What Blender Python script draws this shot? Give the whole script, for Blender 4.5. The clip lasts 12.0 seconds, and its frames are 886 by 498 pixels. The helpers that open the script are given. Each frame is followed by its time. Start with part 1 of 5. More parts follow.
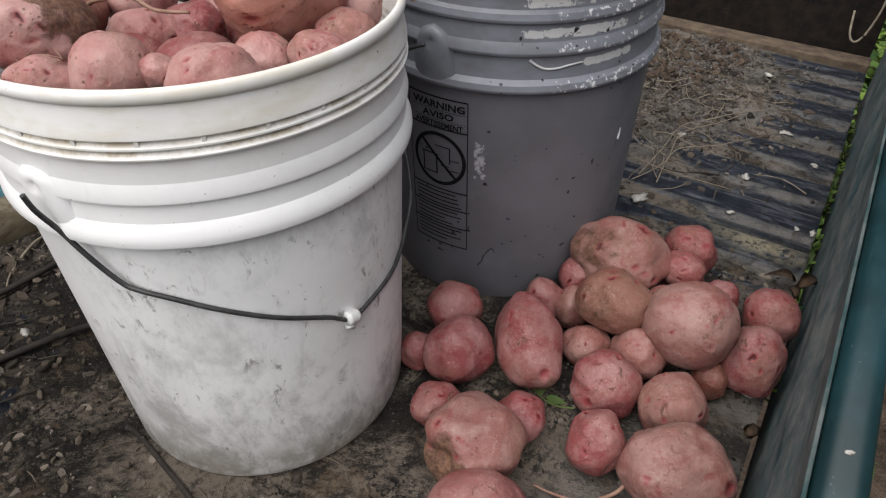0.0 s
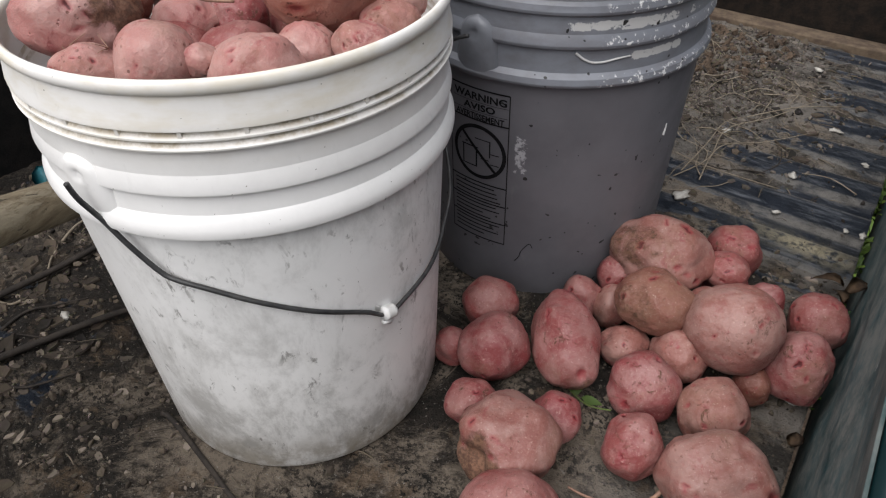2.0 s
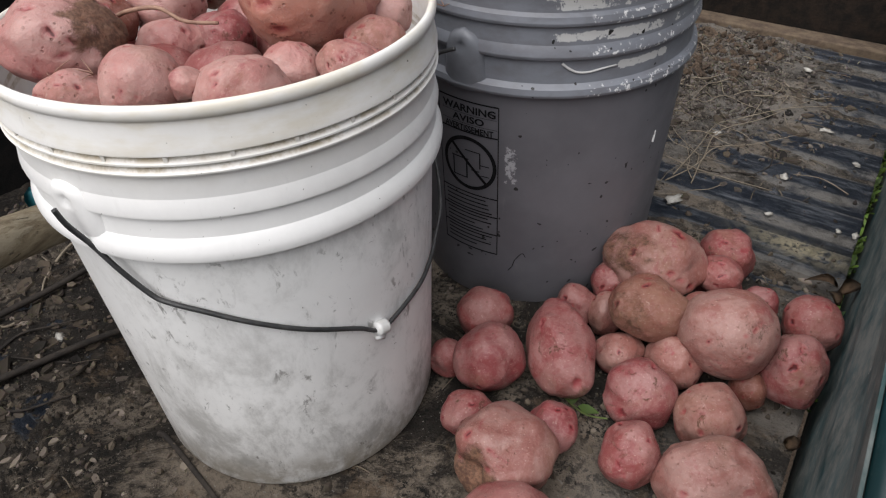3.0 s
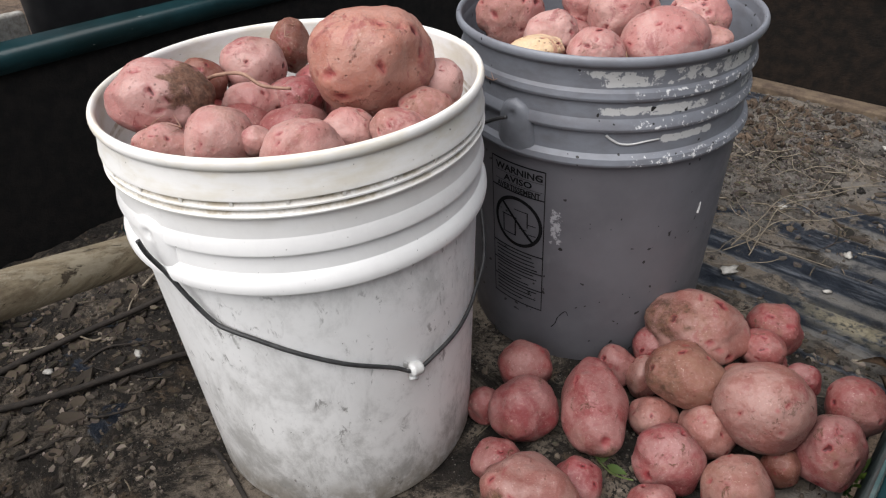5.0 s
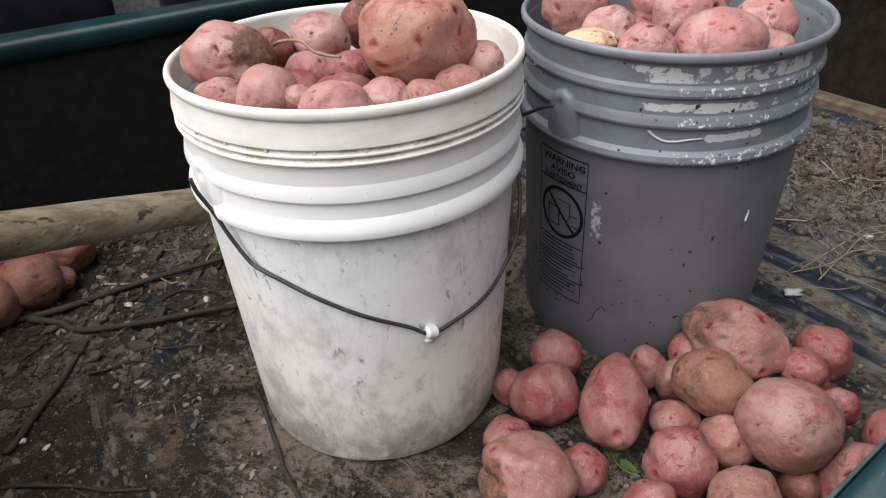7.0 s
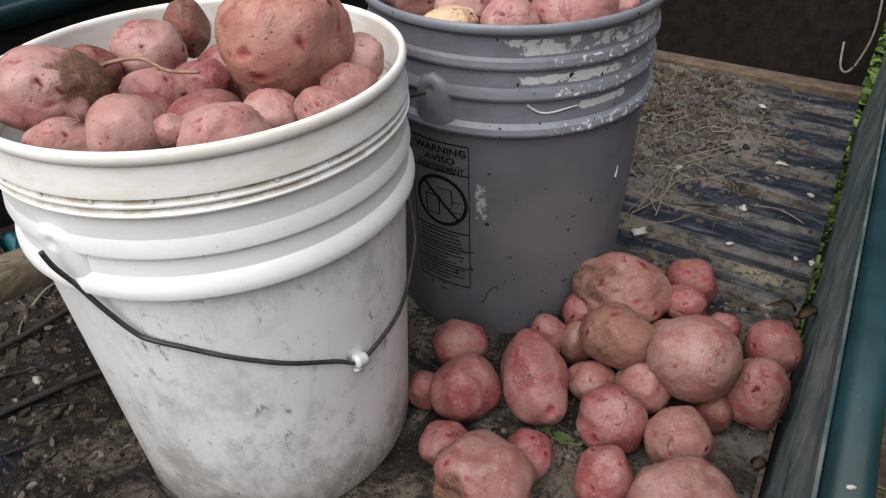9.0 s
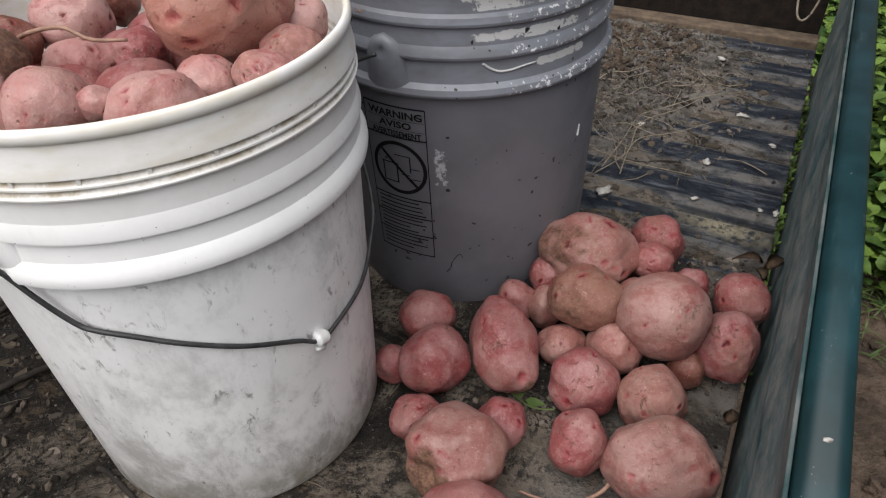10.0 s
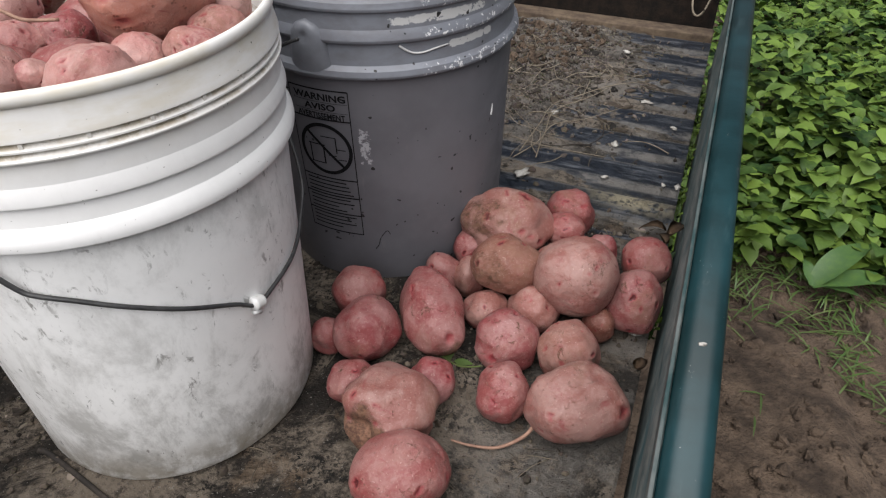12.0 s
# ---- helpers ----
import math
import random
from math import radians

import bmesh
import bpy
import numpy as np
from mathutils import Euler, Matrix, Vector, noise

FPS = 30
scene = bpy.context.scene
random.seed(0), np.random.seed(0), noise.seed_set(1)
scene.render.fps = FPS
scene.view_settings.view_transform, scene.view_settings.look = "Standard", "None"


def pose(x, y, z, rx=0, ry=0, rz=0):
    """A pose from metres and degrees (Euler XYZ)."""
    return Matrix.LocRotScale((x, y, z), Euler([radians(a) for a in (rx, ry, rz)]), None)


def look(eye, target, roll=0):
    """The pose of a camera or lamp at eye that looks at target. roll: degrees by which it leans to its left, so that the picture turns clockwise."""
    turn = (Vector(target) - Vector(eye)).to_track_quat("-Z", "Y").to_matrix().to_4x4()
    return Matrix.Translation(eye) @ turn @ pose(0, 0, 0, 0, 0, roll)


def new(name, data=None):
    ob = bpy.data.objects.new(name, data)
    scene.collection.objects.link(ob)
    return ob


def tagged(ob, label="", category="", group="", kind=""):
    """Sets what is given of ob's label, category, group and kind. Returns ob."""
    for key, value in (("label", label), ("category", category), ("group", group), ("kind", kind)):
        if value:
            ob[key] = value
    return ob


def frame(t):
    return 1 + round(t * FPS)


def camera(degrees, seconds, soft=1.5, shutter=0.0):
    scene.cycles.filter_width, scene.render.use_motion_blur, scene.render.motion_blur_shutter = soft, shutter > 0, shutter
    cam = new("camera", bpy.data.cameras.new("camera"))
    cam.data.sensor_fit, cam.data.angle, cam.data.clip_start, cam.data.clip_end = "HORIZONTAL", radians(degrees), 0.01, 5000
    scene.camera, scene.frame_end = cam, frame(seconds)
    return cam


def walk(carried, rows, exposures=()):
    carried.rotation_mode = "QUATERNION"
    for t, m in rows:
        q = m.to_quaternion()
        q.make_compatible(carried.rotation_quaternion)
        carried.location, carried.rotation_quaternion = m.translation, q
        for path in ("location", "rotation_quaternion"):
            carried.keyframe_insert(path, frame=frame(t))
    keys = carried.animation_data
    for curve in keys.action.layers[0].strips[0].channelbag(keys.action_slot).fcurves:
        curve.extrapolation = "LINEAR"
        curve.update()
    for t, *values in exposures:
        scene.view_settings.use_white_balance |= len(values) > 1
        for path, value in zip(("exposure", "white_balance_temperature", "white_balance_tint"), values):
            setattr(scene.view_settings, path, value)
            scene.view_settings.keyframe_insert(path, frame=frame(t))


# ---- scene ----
cam = camera(65.13, 12.0, soft=1.2, shutter=0.0)
ROWS = [
    (0.0, 0.3871, -0.3340, 0.5298, 51.694, -1.165, 31.507),
    (0.5, 0.3860, -0.3346, 0.5296, 51.387, -1.566, 32.620),
    (1.0, 0.3877, -0.3318, 0.5326, 51.402, -1.117, 33.155),
    (1.5, 0.3788, -0.3299, 0.5298, 50.766, -1.184, 33.962),
    (2.0, 0.3752, -0.3288, 0.5283, 50.711, -0.760, 34.342),
    (2.5, 0.3776, -0.3228, 0.5287, 50.891, -0.267, 33.351),
    (2.7, 0.3787, -0.3227, 0.5309, 51.056, 0.133, 33.235),
    (4.3, 0.3675, -0.3275, 0.5467, 52.469, 0.194, 33.417),
    (4.5, 0.3713, -0.3341, 0.5558, 53.283, 0.278, 33.484),
    (5.0, 0.4244, -0.3292, 0.5593, 55.451, 0.882, 41.107),
    (5.5, 0.4939, -0.3093, 0.5584, 55.795, 1.478, 51.369),
    (6.0, 0.5210, -0.3086, 0.5468, 56.899, -0.727, 53.017),
    (6.5, 0.5202, -0.3079, 0.5512, 57.029, -0.197, 53.866),
    (6.7, 0.5164, -0.3077, 0.5495, 56.559, 0.195, 53.620),
    (8.3, 0.4087, -0.3383, 0.5445, 55.985, -0.150, 38.244),
    (8.5, 0.3998, -0.3415, 0.5395, 55.504, -0.088, 36.130),
    (9.0, 0.3889, -0.3389, 0.5450, 54.270, 0.054, 30.899),
    (9.5, 0.3808, -0.3350, 0.5349, 52.158, -0.106, 29.212),
    (10.0, 0.3859, -0.3209, 0.5312, 51.710, 0.872, 27.052),
    (10.5, 0.3879, -0.3133, 0.5310, 51.645, 1.556, 25.643),
    (11.0, 0.3953, -0.3165, 0.5263, 51.582, 0.738, 23.819),
    (11.5, 0.4015, -0.3356, 0.5264, 51.395, 0.343, 22.319),
    (12.0, 0.4166, -0.3707, 0.5292, 52.487, -0.444, 21.162),
]
EXPOSURES = [(0.0, 0.54), (2.7, 0.54), (4.3, 0.62), (5.5, 0.86), (6.5, 0.90), (8.5, 0.62), (10.0, 0.62), (12.0, 0.74)]
walk(cam, [(t, pose(x, y, z, rx, ry, rz)) for t, x, y, z, rx, ry, rz in ROWS], EXPOSURES)

# ---- world and light: an overcast day ----
world = bpy.data.worlds.new("sky")
scene.world = world
world.use_nodes = True
wn, wl = world.node_tree.nodes, world.node_tree.links
sky = wn.new("ShaderNodeTexSky")
sky.sky_type, sky.sun_disc = "NISHITA", False
sky.sun_elevation, sky.sun_rotation = radians(61), radians(189)
sky.air_density, sky.dust_density = 1.0, 4.0
grey_sky = wn.new("ShaderNodeHueSaturation")
grey_sky.inputs["Saturation"].default_value = 0.5
wl.new(sky.outputs["Color"], grey_sky.inputs["Color"])
wl.new(grey_sky.outputs["Color"], wn["Background"].inputs["Color"])
wn["Background"].inputs["Strength"].default_value = 0.040
sun = new("sun", bpy.data.lights.new("sun", "SUN"))
sun.data.energy, sun.data.angle, sun.data.color = 3.1, radians(80), (1.0, 0.985, 0.995)
sun.matrix_world = look((-0.15, -0.92, 1.70), (0, 0, 0))


# ---- materials ----
class Nodes:
    """A small wrapper for a node material."""

    def __init__(self, name):
        self.mat = bpy.data.materials.new(name)
        self.mat.use_nodes = True
        self.tree = self.mat.node_tree
        self.bsdf = self.tree.nodes["Principled BSDF"]
        self.coord = self.tree.nodes.new("ShaderNodeTexCoord").outputs["Object"]

    def add(self, kind, **props):
        node = self.tree.nodes.new(kind)
        for key, value in props.items():
            setattr(node, key, value)
        return node

    def link(self, a, b):
        self.tree.links.new(a, b)

    def noise(self, scale, detail=4, rough=0.55, stretch=None, shift=None, distort=0.0):
        n = self.add("ShaderNodeTexNoise")
        n.inputs["Scale"].default_value, n.inputs["Detail"].default_value = scale, detail
        n.inputs["Roughness"].default_value, n.inputs["Distortion"].default_value = rough, distort
        src = self.coord
        if stretch or shift is not None:
            m = self.add("ShaderNodeMapping")
            m.inputs["Scale"].default_value = stretch or (1, 1, 1)
            if shift is not None:
                if isinstance(shift, (tuple, list)):
                    m.inputs["Location"].default_value = shift
                else:
                    self.link(shift, m.inputs["Location"])
            self.link(src, m.inputs["Vector"])
            src = m.outputs["Vector"]
        self.link(src, n.inputs["Vector"])
        return n.outputs["Fac"]

    def ramp(self, fac, lo, hi, a=0.0, b=1.0):
        n = self.add("ShaderNodeMapRange", interpolation_type="SMOOTHSTEP")
        for key, value in (("From Min", lo), ("From Max", hi), ("To Min", a), ("To Max", b)):
            n.inputs[key].default_value = value
        self.link(fac, n.inputs["Value"])
        return n.outputs["Result"]

    def math(self, op, a, b):
        n = self.add("ShaderNodeMath", operation=op)
        for i, value in enumerate((a, b)):
            if isinstance(value, (int, float)):
                n.inputs[i].default_value = value
            else:
                self.link(value, n.inputs[i])
        return n.outputs[0]

    def mix(self, fac, a, b):
        n = self.add("ShaderNodeMix", data_type="RGBA")
        if isinstance(fac, (int, float)):
            n.inputs["Factor"].default_value = fac
        else:
            self.link(fac, n.inputs["Factor"])
        for i, value in ((6, a), (7, b)):
            if isinstance(value, tuple):
                n.inputs[i].default_value = (*value, 1)
            else:
                self.link(value, n.inputs[i])
        return n.outputs[2]

    def attr(self, name):
        return self.add("ShaderNodeAttribute", attribute_name=name).outputs["Fac"]

    def random(self):
        return self.add("ShaderNodeObjectInfo").outputs["Random"]

    def island(self):
        return self.add("ShaderNodeNewGeometry").outputs["Random Per Island"]

    def axis(self, k):
        s = self.add("ShaderNodeSeparateXYZ")
        self.link(self.coord, s.inputs[0])
        return s.outputs[k]

    def done(self, colour, rough=0.6, bump=None, strength=0.3, dist=0.002, metal=0.0, spec=0.5):
        if isinstance(colour, tuple):
            self.bsdf.inputs["Base Color"].default_value = (*colour, 1)
        else:
            self.link(colour, self.bsdf.inputs["Base Color"])
        if isinstance(rough, (int, float)):
            self.bsdf.inputs["Roughness"].default_value = rough
        else:
            self.link(rough, self.bsdf.inputs["Roughness"])
        self.bsdf.inputs["Metallic"].default_value = metal
        self.bsdf.inputs["Specular IOR Level"].default_value = spec
        if bump is not None:
            b = self.add("ShaderNodeBump")
            b.inputs["Strength"].default_value, b.inputs["Distance"].default_value = strength, dist
            self.link(bump, b.inputs["Height"])
            self.link(b.outputs["Normal"], self.bsdf.inputs["Normal"])
        return self.mat


def potato_skin(name, pink, pale, dirty, crusted=1.0):
    """Rosy skin with pale bloom, red flushes, pores, crimson eyes and patches of dried earth."""
    n = Nodes(name)
    shift = n.add("ShaderNodeCombineXYZ")
    r = n.random()
    for i in range(3):
        n.link(n.math("MULTIPLY", r, 7.0 + 5 * i), shift.inputs[i])
    s = shift.outputs[0]
    base = n.mix(n.ramp(n.noise(22, 6, 0.66, shift=s, distort=0.6), 0.40, 0.60), pink, pale)
    base = n.mix(n.math("MULTIPLY", r, 0.22), base, (0.27, 0.115, 0.085))
    # flushes of deeper red, torn at their edges
    flush = n.ramp(n.noise(26, 7, 0.72, shift=s, distort=1.2), 0.55, 0.64, 0, 0.6)
    base = n.mix(flush, base, (0.215, 0.036, 0.042))
    # netted, slightly lighter skin
    net = n.ramp(n.noise(190, 6, 0.75, shift=s, distort=0.8), 0.48, 0.60, 0, 0.22)
    base = n.mix(net, base, (0.38, 0.225, 0.205))
    # dry earth that dulls the skin: a thin film, then crusts with crisp edges
    film = n.ramp(n.noise(15, 5, 0.65, shift=s, distort=0.4), dirty - 0.08, dirty + 0.12, 0, 0.62)
    film = n.math("MULTIPLY", film, n.ramp(n.noise(140, 6, 0.75, shift=s), 0.34, 0.56, 0.35, 1.0))
    base = n.mix(film, base, (0.205, 0.108, 0.073))
    crust = n.ramp(n.noise(52, 9, 0.82, shift=s, distort=0.9), 0.575, 0.625, 0, 0.9)
    crust = n.math("MULTIPLY", crust, n.ramp(n.noise(9, 3, 0.6, shift=s), 0.40, 0.56, 0.15 * crusted, crusted))
    base = n.mix(crust, base, (0.105, 0.056, 0.032))
    pore = n.add("ShaderNodeTexVoronoi")
    pore.inputs["Scale"].default_value = 210
    m = n.add("ShaderNodeMapping")
    n.link(s, m.inputs["Location"])
    n.link(n.coord, m.inputs["Vector"])
    n.link(m.outputs["Vector"], pore.inputs["Vector"])
    spot = n.math("MULTIPLY", n.ramp(pore.outputs["Distance"], 0.16, 0.26, 1.0, 0.0), n.ramp(n.noise(60, 3, 0.6, shift=s), 0.50, 0.62))
    base = n.mix(n.math("MULTIPLY", spot, 0.75), base, (0.17, 0.075, 0.055))
    base = n.mix(n.ramp(n.noise(420, 3, 0.6, shift=s), 0.62, 0.70, 0, 0.45), base, (0.46, 0.33, 0.28))
    base = n.mix(n.math("MULTIPLY", n.attr("eye"), 0.95), base, (0.245, 0.020, 0.030))
    base = n.mix(n.ramp(n.attr("eye"), 0.55, 0.9, 0, 0.85), base, (0.060, 0.012, 0.011))
    clay = n.ramp(n.math("ADD", n.attr("clay"), n.math("MULTIPLY", n.math("SUBTRACT", n.noise(75, 8, 0.82, shift=s, distort=0.6), 0.5), 2.2)), 0.26, 0.80, 0, 0.9)
    mud = n.mix(n.ramp(n.noise(160, 6, 0.75, shift=s), 0.38, 0.62), (0.060, 0.030, 0.016), (0.185, 0.100, 0.060))
    base = n.mix(clay, base, mud)
    h = n.math("ADD", n.math("ADD", n.math("MULTIPLY", n.noise(260, 5, 0.7, shift=s), 0.7), n.math("MULTIPLY", n.math("ADD", clay, crust), 0.6)), n.math("MULTIPLY", n.noise(60, 3, 0.6, shift=s), 0.8))
    h = n.math("SUBTRACT", h, n.math("MULTIPLY", spot, 0.6))
    n.bsdf.inputs["Subsurface Weight"].default_value = 0.08
    n.bsdf.inputs["Subsurface Radius"].default_value = (0.006, 0.002, 0.0015)
    dull = n.math("ADD", n.math("ADD", film, crust), clay)
    return n.done(base, n.ramp(n.math("ADD", dull, n.math("MULTIPLY", n.noise(35, 4, 0.6, shift=s), 0.5)), 0.1, 1.0, 0.42, 0.88), h, 0.55, 0.0022, spec=0.42)


def soil_colour(n):
    """Dried mud in patches, dark crumbs in drifts, pale grit. Gives the colour and the height."""
    patch = n.ramp(n.noise(6, 9, 0.76, distort=0.8), 0.44, 0.53)
    c = n.mix(patch, (0.020, 0.016, 0.0125), (0.190, 0.156, 0.121))
    mid = n.noise(42, 8, 0.76, shift=(5, 1, 2))
    c = n.mix(n.ramp(mid, 0.51, 0.60, 0, 0.85), c, (0.040, 0.032, 0.025))
    c = n.mix(n.ramp(n.noise(19, 6, 0.7, shift=(2, 8, 1)), 0.54, 0.64, 0, 0.65), c, (0.165, 0.115, 0.073))
    drift = n.ramp(n.noise(13, 5, 0.7, shift=(7, 2, 0), distort=0.8), 0.42, 0.60, 0.15, 1.0)
    grain = n.noise(210, 4, 0.7, shift=(3, 1, 2))
    c = n.mix(n.math("MULTIPLY", drift, n.ramp(grain, 0.50, 0.56)), c, (0.009, 0.008, 0.006))
    c = n.mix(n.ramp(n.noise(300, 3, 0.65, shift=(1, 6, 4)), 0.63, 0.69, 0, 0.85), c, (0.27, 0.248, 0.215))
    height = n.math("ADD", n.math("MULTIPLY", mid, 1.2), n.math("ADD", n.math("MULTIPLY", grain, 0.5), n.math("MULTIPLY", patch, 0.35)))
    return c, height


def liner_floor():
    n = Nodes("dusty_bed_liner")
    soil, height = soil_colour(n)
    scuff = n.ramp(n.noise(34, 7, 0.76, stretch=(0.35, 1.8, 1)), 0.48, 0.66)
    plastic = n.mix(scuff, (0.018, 0.024, 0.036), (0.150, 0.162, 0.182))
    worn = n.math("MULTIPLY", n.attr("shoulder"), n.ramp(n.noise(40, 6, 0.75, stretch=(0.4, 1, 1), shift=(3, 3, 1)), 0.36, 0.56, 0.1, 0.9))
    plastic = n.mix(worn, plastic, (0.215, 0.205, 0.190))
    edge = n.ramp(n.math("ADD", n.attr("dirt"), n.math("MULTIPLY", n.math("SUBTRACT", n.noise(90, 6, 0.78), 0.5), 1.0)), 0.38, 0.60)
    yellow = n.math("MULTIPLY", n.attr("clay"), n.ramp(n.noise(80, 4, 0.6), 0.35, 0.55))
    # shade over the left end of the bed, painted into the soil colour
    left_shade = n.math("MULTIPLY", n.attr("left_shade"), n.ramp(n.noise(30, 7, 0.75, shift=(1, 5, 3)), 0.38, 0.58, 0.05, 0.80))
    soil = n.mix(left_shade, soil, (0.015, 0.0125, 0.0105))
    soil = n.mix(n.math("MULTIPLY", n.attr("dry"), n.ramp(n.noise(15, 8, 0.76, shift=(6, 2, 2)), 0.42, 0.58, 0.1, 0.85)), soil, (0.185, 0.170, 0.152))
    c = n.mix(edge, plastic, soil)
    c = n.mix(yellow, c, (0.42, 0.37, 0.255))
    return n.done(c, n.ramp(edge, 0, 1, 0.40, 0.95), height, 1.0, 0.009, spec=0.35)


def white_plastic():
    n = Nodes("stained_white_plastic")
    z = n.axis(2)
    c = n.mix(n.ramp(n.noise(14, 5, 0.6), 0.35, 0.7), (0.90, 0.895, 0.88), (0.83, 0.825, 0.81))
    low = n.ramp(z, 0.0, 0.25, 1.0, 0.5)
    body = n.ramp(z, 0.262, 0.266, 1.0, 0.12)
    smear = n.ramp(n.noise(20, 6, 0.72, stretch=(1, 1, 0.6), distort=0.25), 0.43, 0.68, 0, 0.80)
    c = n.mix(n.math("MULTIPLY", n.math("MULTIPLY", smear, low), body), c, (0.31, 0.30, 0.28))
    scratch = n.ramp(n.noise(95, 5, 0.7, stretch=(1, 1, 0.55), distort=0.5), 0.575, 0.67, 0, 0.75)
    scratch = n.math("MULTIPLY", scratch, n.ramp(n.noise(16, 4, 0.6, shift=(4, 4, 1)), 0.46, 0.60, 0.12, 1.0))
    c = n.mix(n.math("MULTIPLY", scratch, body), c, (0.13, 0.12, 0.105))
    dust = n.ramp(z, 0.30, 0.36, 0.0, 1.0)
    c = n.mix(n.math("MULTIPLY", dust, n.ramp(n.noise(24, 4, 0.6, stretch=(1, 1, 3)), 0.35, 0.7, 0.1, 0.6)), c, (0.62, 0.55, 0.40))
    grime = n.math("ADD", n.math("MULTIPLY", n.ramp(z, 0.3264, 0.3284), n.ramp(z, 0.3311, 0.3308)), n.math("MULTIPLY", n.ramp(z, 0.3328, 0.3348), n.ramp(z, 0.3375, 0.3371)))
    grime = n.math("MULTIPLY", grime, n.ramp(n.noise(45, 6, 0.75), 0.38, 0.64, 0.15, 0.9))
    c = n.mix(grime, c, (0.40, 0.33, 0.22))
    speck = n.ramp(n.noise(320, 2, 0.5), 0.75, 0.78)
    c = n.mix(speck, c, (0.10, 0.085, 0.06))
    foot = n.math("MULTIPLY", n.ramp(z, 0.0, 0.05, 1.0, 0.0), n.ramp(n.noise(45, 5, 0.7), 0.35, 0.6, 0.1, 0.8))
    c = n.mix(foot, c, (0.30, 0.26, 0.20))
    return n.done(c, n.ramp(smear, 0, 0.6, 0.38, 0.62), n.noise(150, 4, 0.6), 0.08, 0.001, spec=0.45)


def grey_plastic():
    n = Nodes("paint_splashed_grey_plastic")
    x, y, z = n.axis(0), n.axis(1), n.axis(2)
    c = n.mix(n.ramp(n.noise(10, 5, 0.6), 0.35, 0.7), (0.150, 0.148, 0.163), (0.115, 0.113, 0.125))
    streak = n.ramp(n.noise(40, 5, 0.7, stretch=(1, 1, 0.3)), 0.6, 0.8, 0, 0.35)
    c = n.mix(streak, c, (0.24, 0.24, 0.24))
    scratch = n.ramp(n.noise(110, 5, 0.7, stretch=(1, 1, 0.35), distort=1.5), 0.69, 0.75, 0, 0.8)
    c = n.mix(scratch, c, (0.05, 0.05, 0.055))
    angle = n.math("ARCTAN2", y, x)
    top = n.ramp(z, 0.262, 0.266, 0.0, 1.0)
    film = n.ramp(n.noise(30, 5, 0.65, stretch=(1, 1, 2.0)), 0.30, 0.65, 0.35, 0.95)
    c = n.mix(n.math("MULTIPLY", film, top), c, (0.195, 0.208, 0.236))

    def band(z0, z1, a0, a1, soft=3.0, fade=0.0015):
        up = n.math("MULTIPLY", n.ramp(z, z0, z0 + fade), n.ramp(z, z1, z1 - fade))
        return n.math("MULTIPLY", up, n.math("MULTIPLY", n.ramp(angle, radians(a0), radians(a0 + soft)), n.ramp(angle, radians(a1), radians(a1 - soft))))

    flake = n.noise(70, 6, 0.78, stretch=(1, 1, 0.8), distort=0.6)
    wide = n.noise(26, 5, 0.7, stretch=(1, 1, 1.6), shift=(2, 1, 0))
    for mask, lo in ((band(0.3360, 0.3560, -76, 10, 8, 0.004), 0.478), (band(0.3080, 0.3245, -67, -14, 9, 0.006), 0.440), (band(0.2800, 0.2955, -42, -10, 8, 0.006), 0.430), (band(0.3080, 0.3245, -20, 34, 8, 0.006), 0.50)):
        level = n.math("ADD", n.math("ADD", n.math("MULTIPLY", flake, 0.5), n.math("MULTIPLY", wide, 0.5)), n.math("MULTIPLY", n.math("SUBTRACT", mask, 1.0), 0.30))
        c = n.mix(n.ramp(level, lo, lo + 0.02, 0, 0.92), c, (0.54, 0.54, 0.53))
    fleck = n.ramp(n.noise(150, 4, 0.7, shift=(4, 0, 1)), 0.56, 0.60)
    for z0, z1 in ((0.3260, 0.336), (0.2975, 0.3085), (0.2635, 0.2745)):
        c = n.mix(n.math("MULTIPLY", fleck, band(z0, z1, -50, 35)), c, (0.66, 0.66, 0.66))
    blob = n.ramp(n.math("ADD", n.noise(95, 6, 0.75, shift=(1, 3, 5)), n.math("MULTIPLY", n.math("SUBTRACT", band(0.158, 0.216, -79, -68.5, 4, 0.012), 1.0), 0.35)), 0.46, 0.53, 0, 0.85)
    c = n.mix(blob, c, (0.46, 0.46, 0.48))
    spot = n.ramp(n.noise(120, 1, 0.4, shift=(2, 5, 1)), 0.742, 0.755)
    c = n.mix(spot, c, (0.015, 0.015, 0.015))
    return n.done(c, n.ramp(n.noise(30, 4, 0.6), 0.3, 0.7, 0.36, 0.55), n.noise(180, 4, 0.6), 0.08, 0.001, spec=0.5)


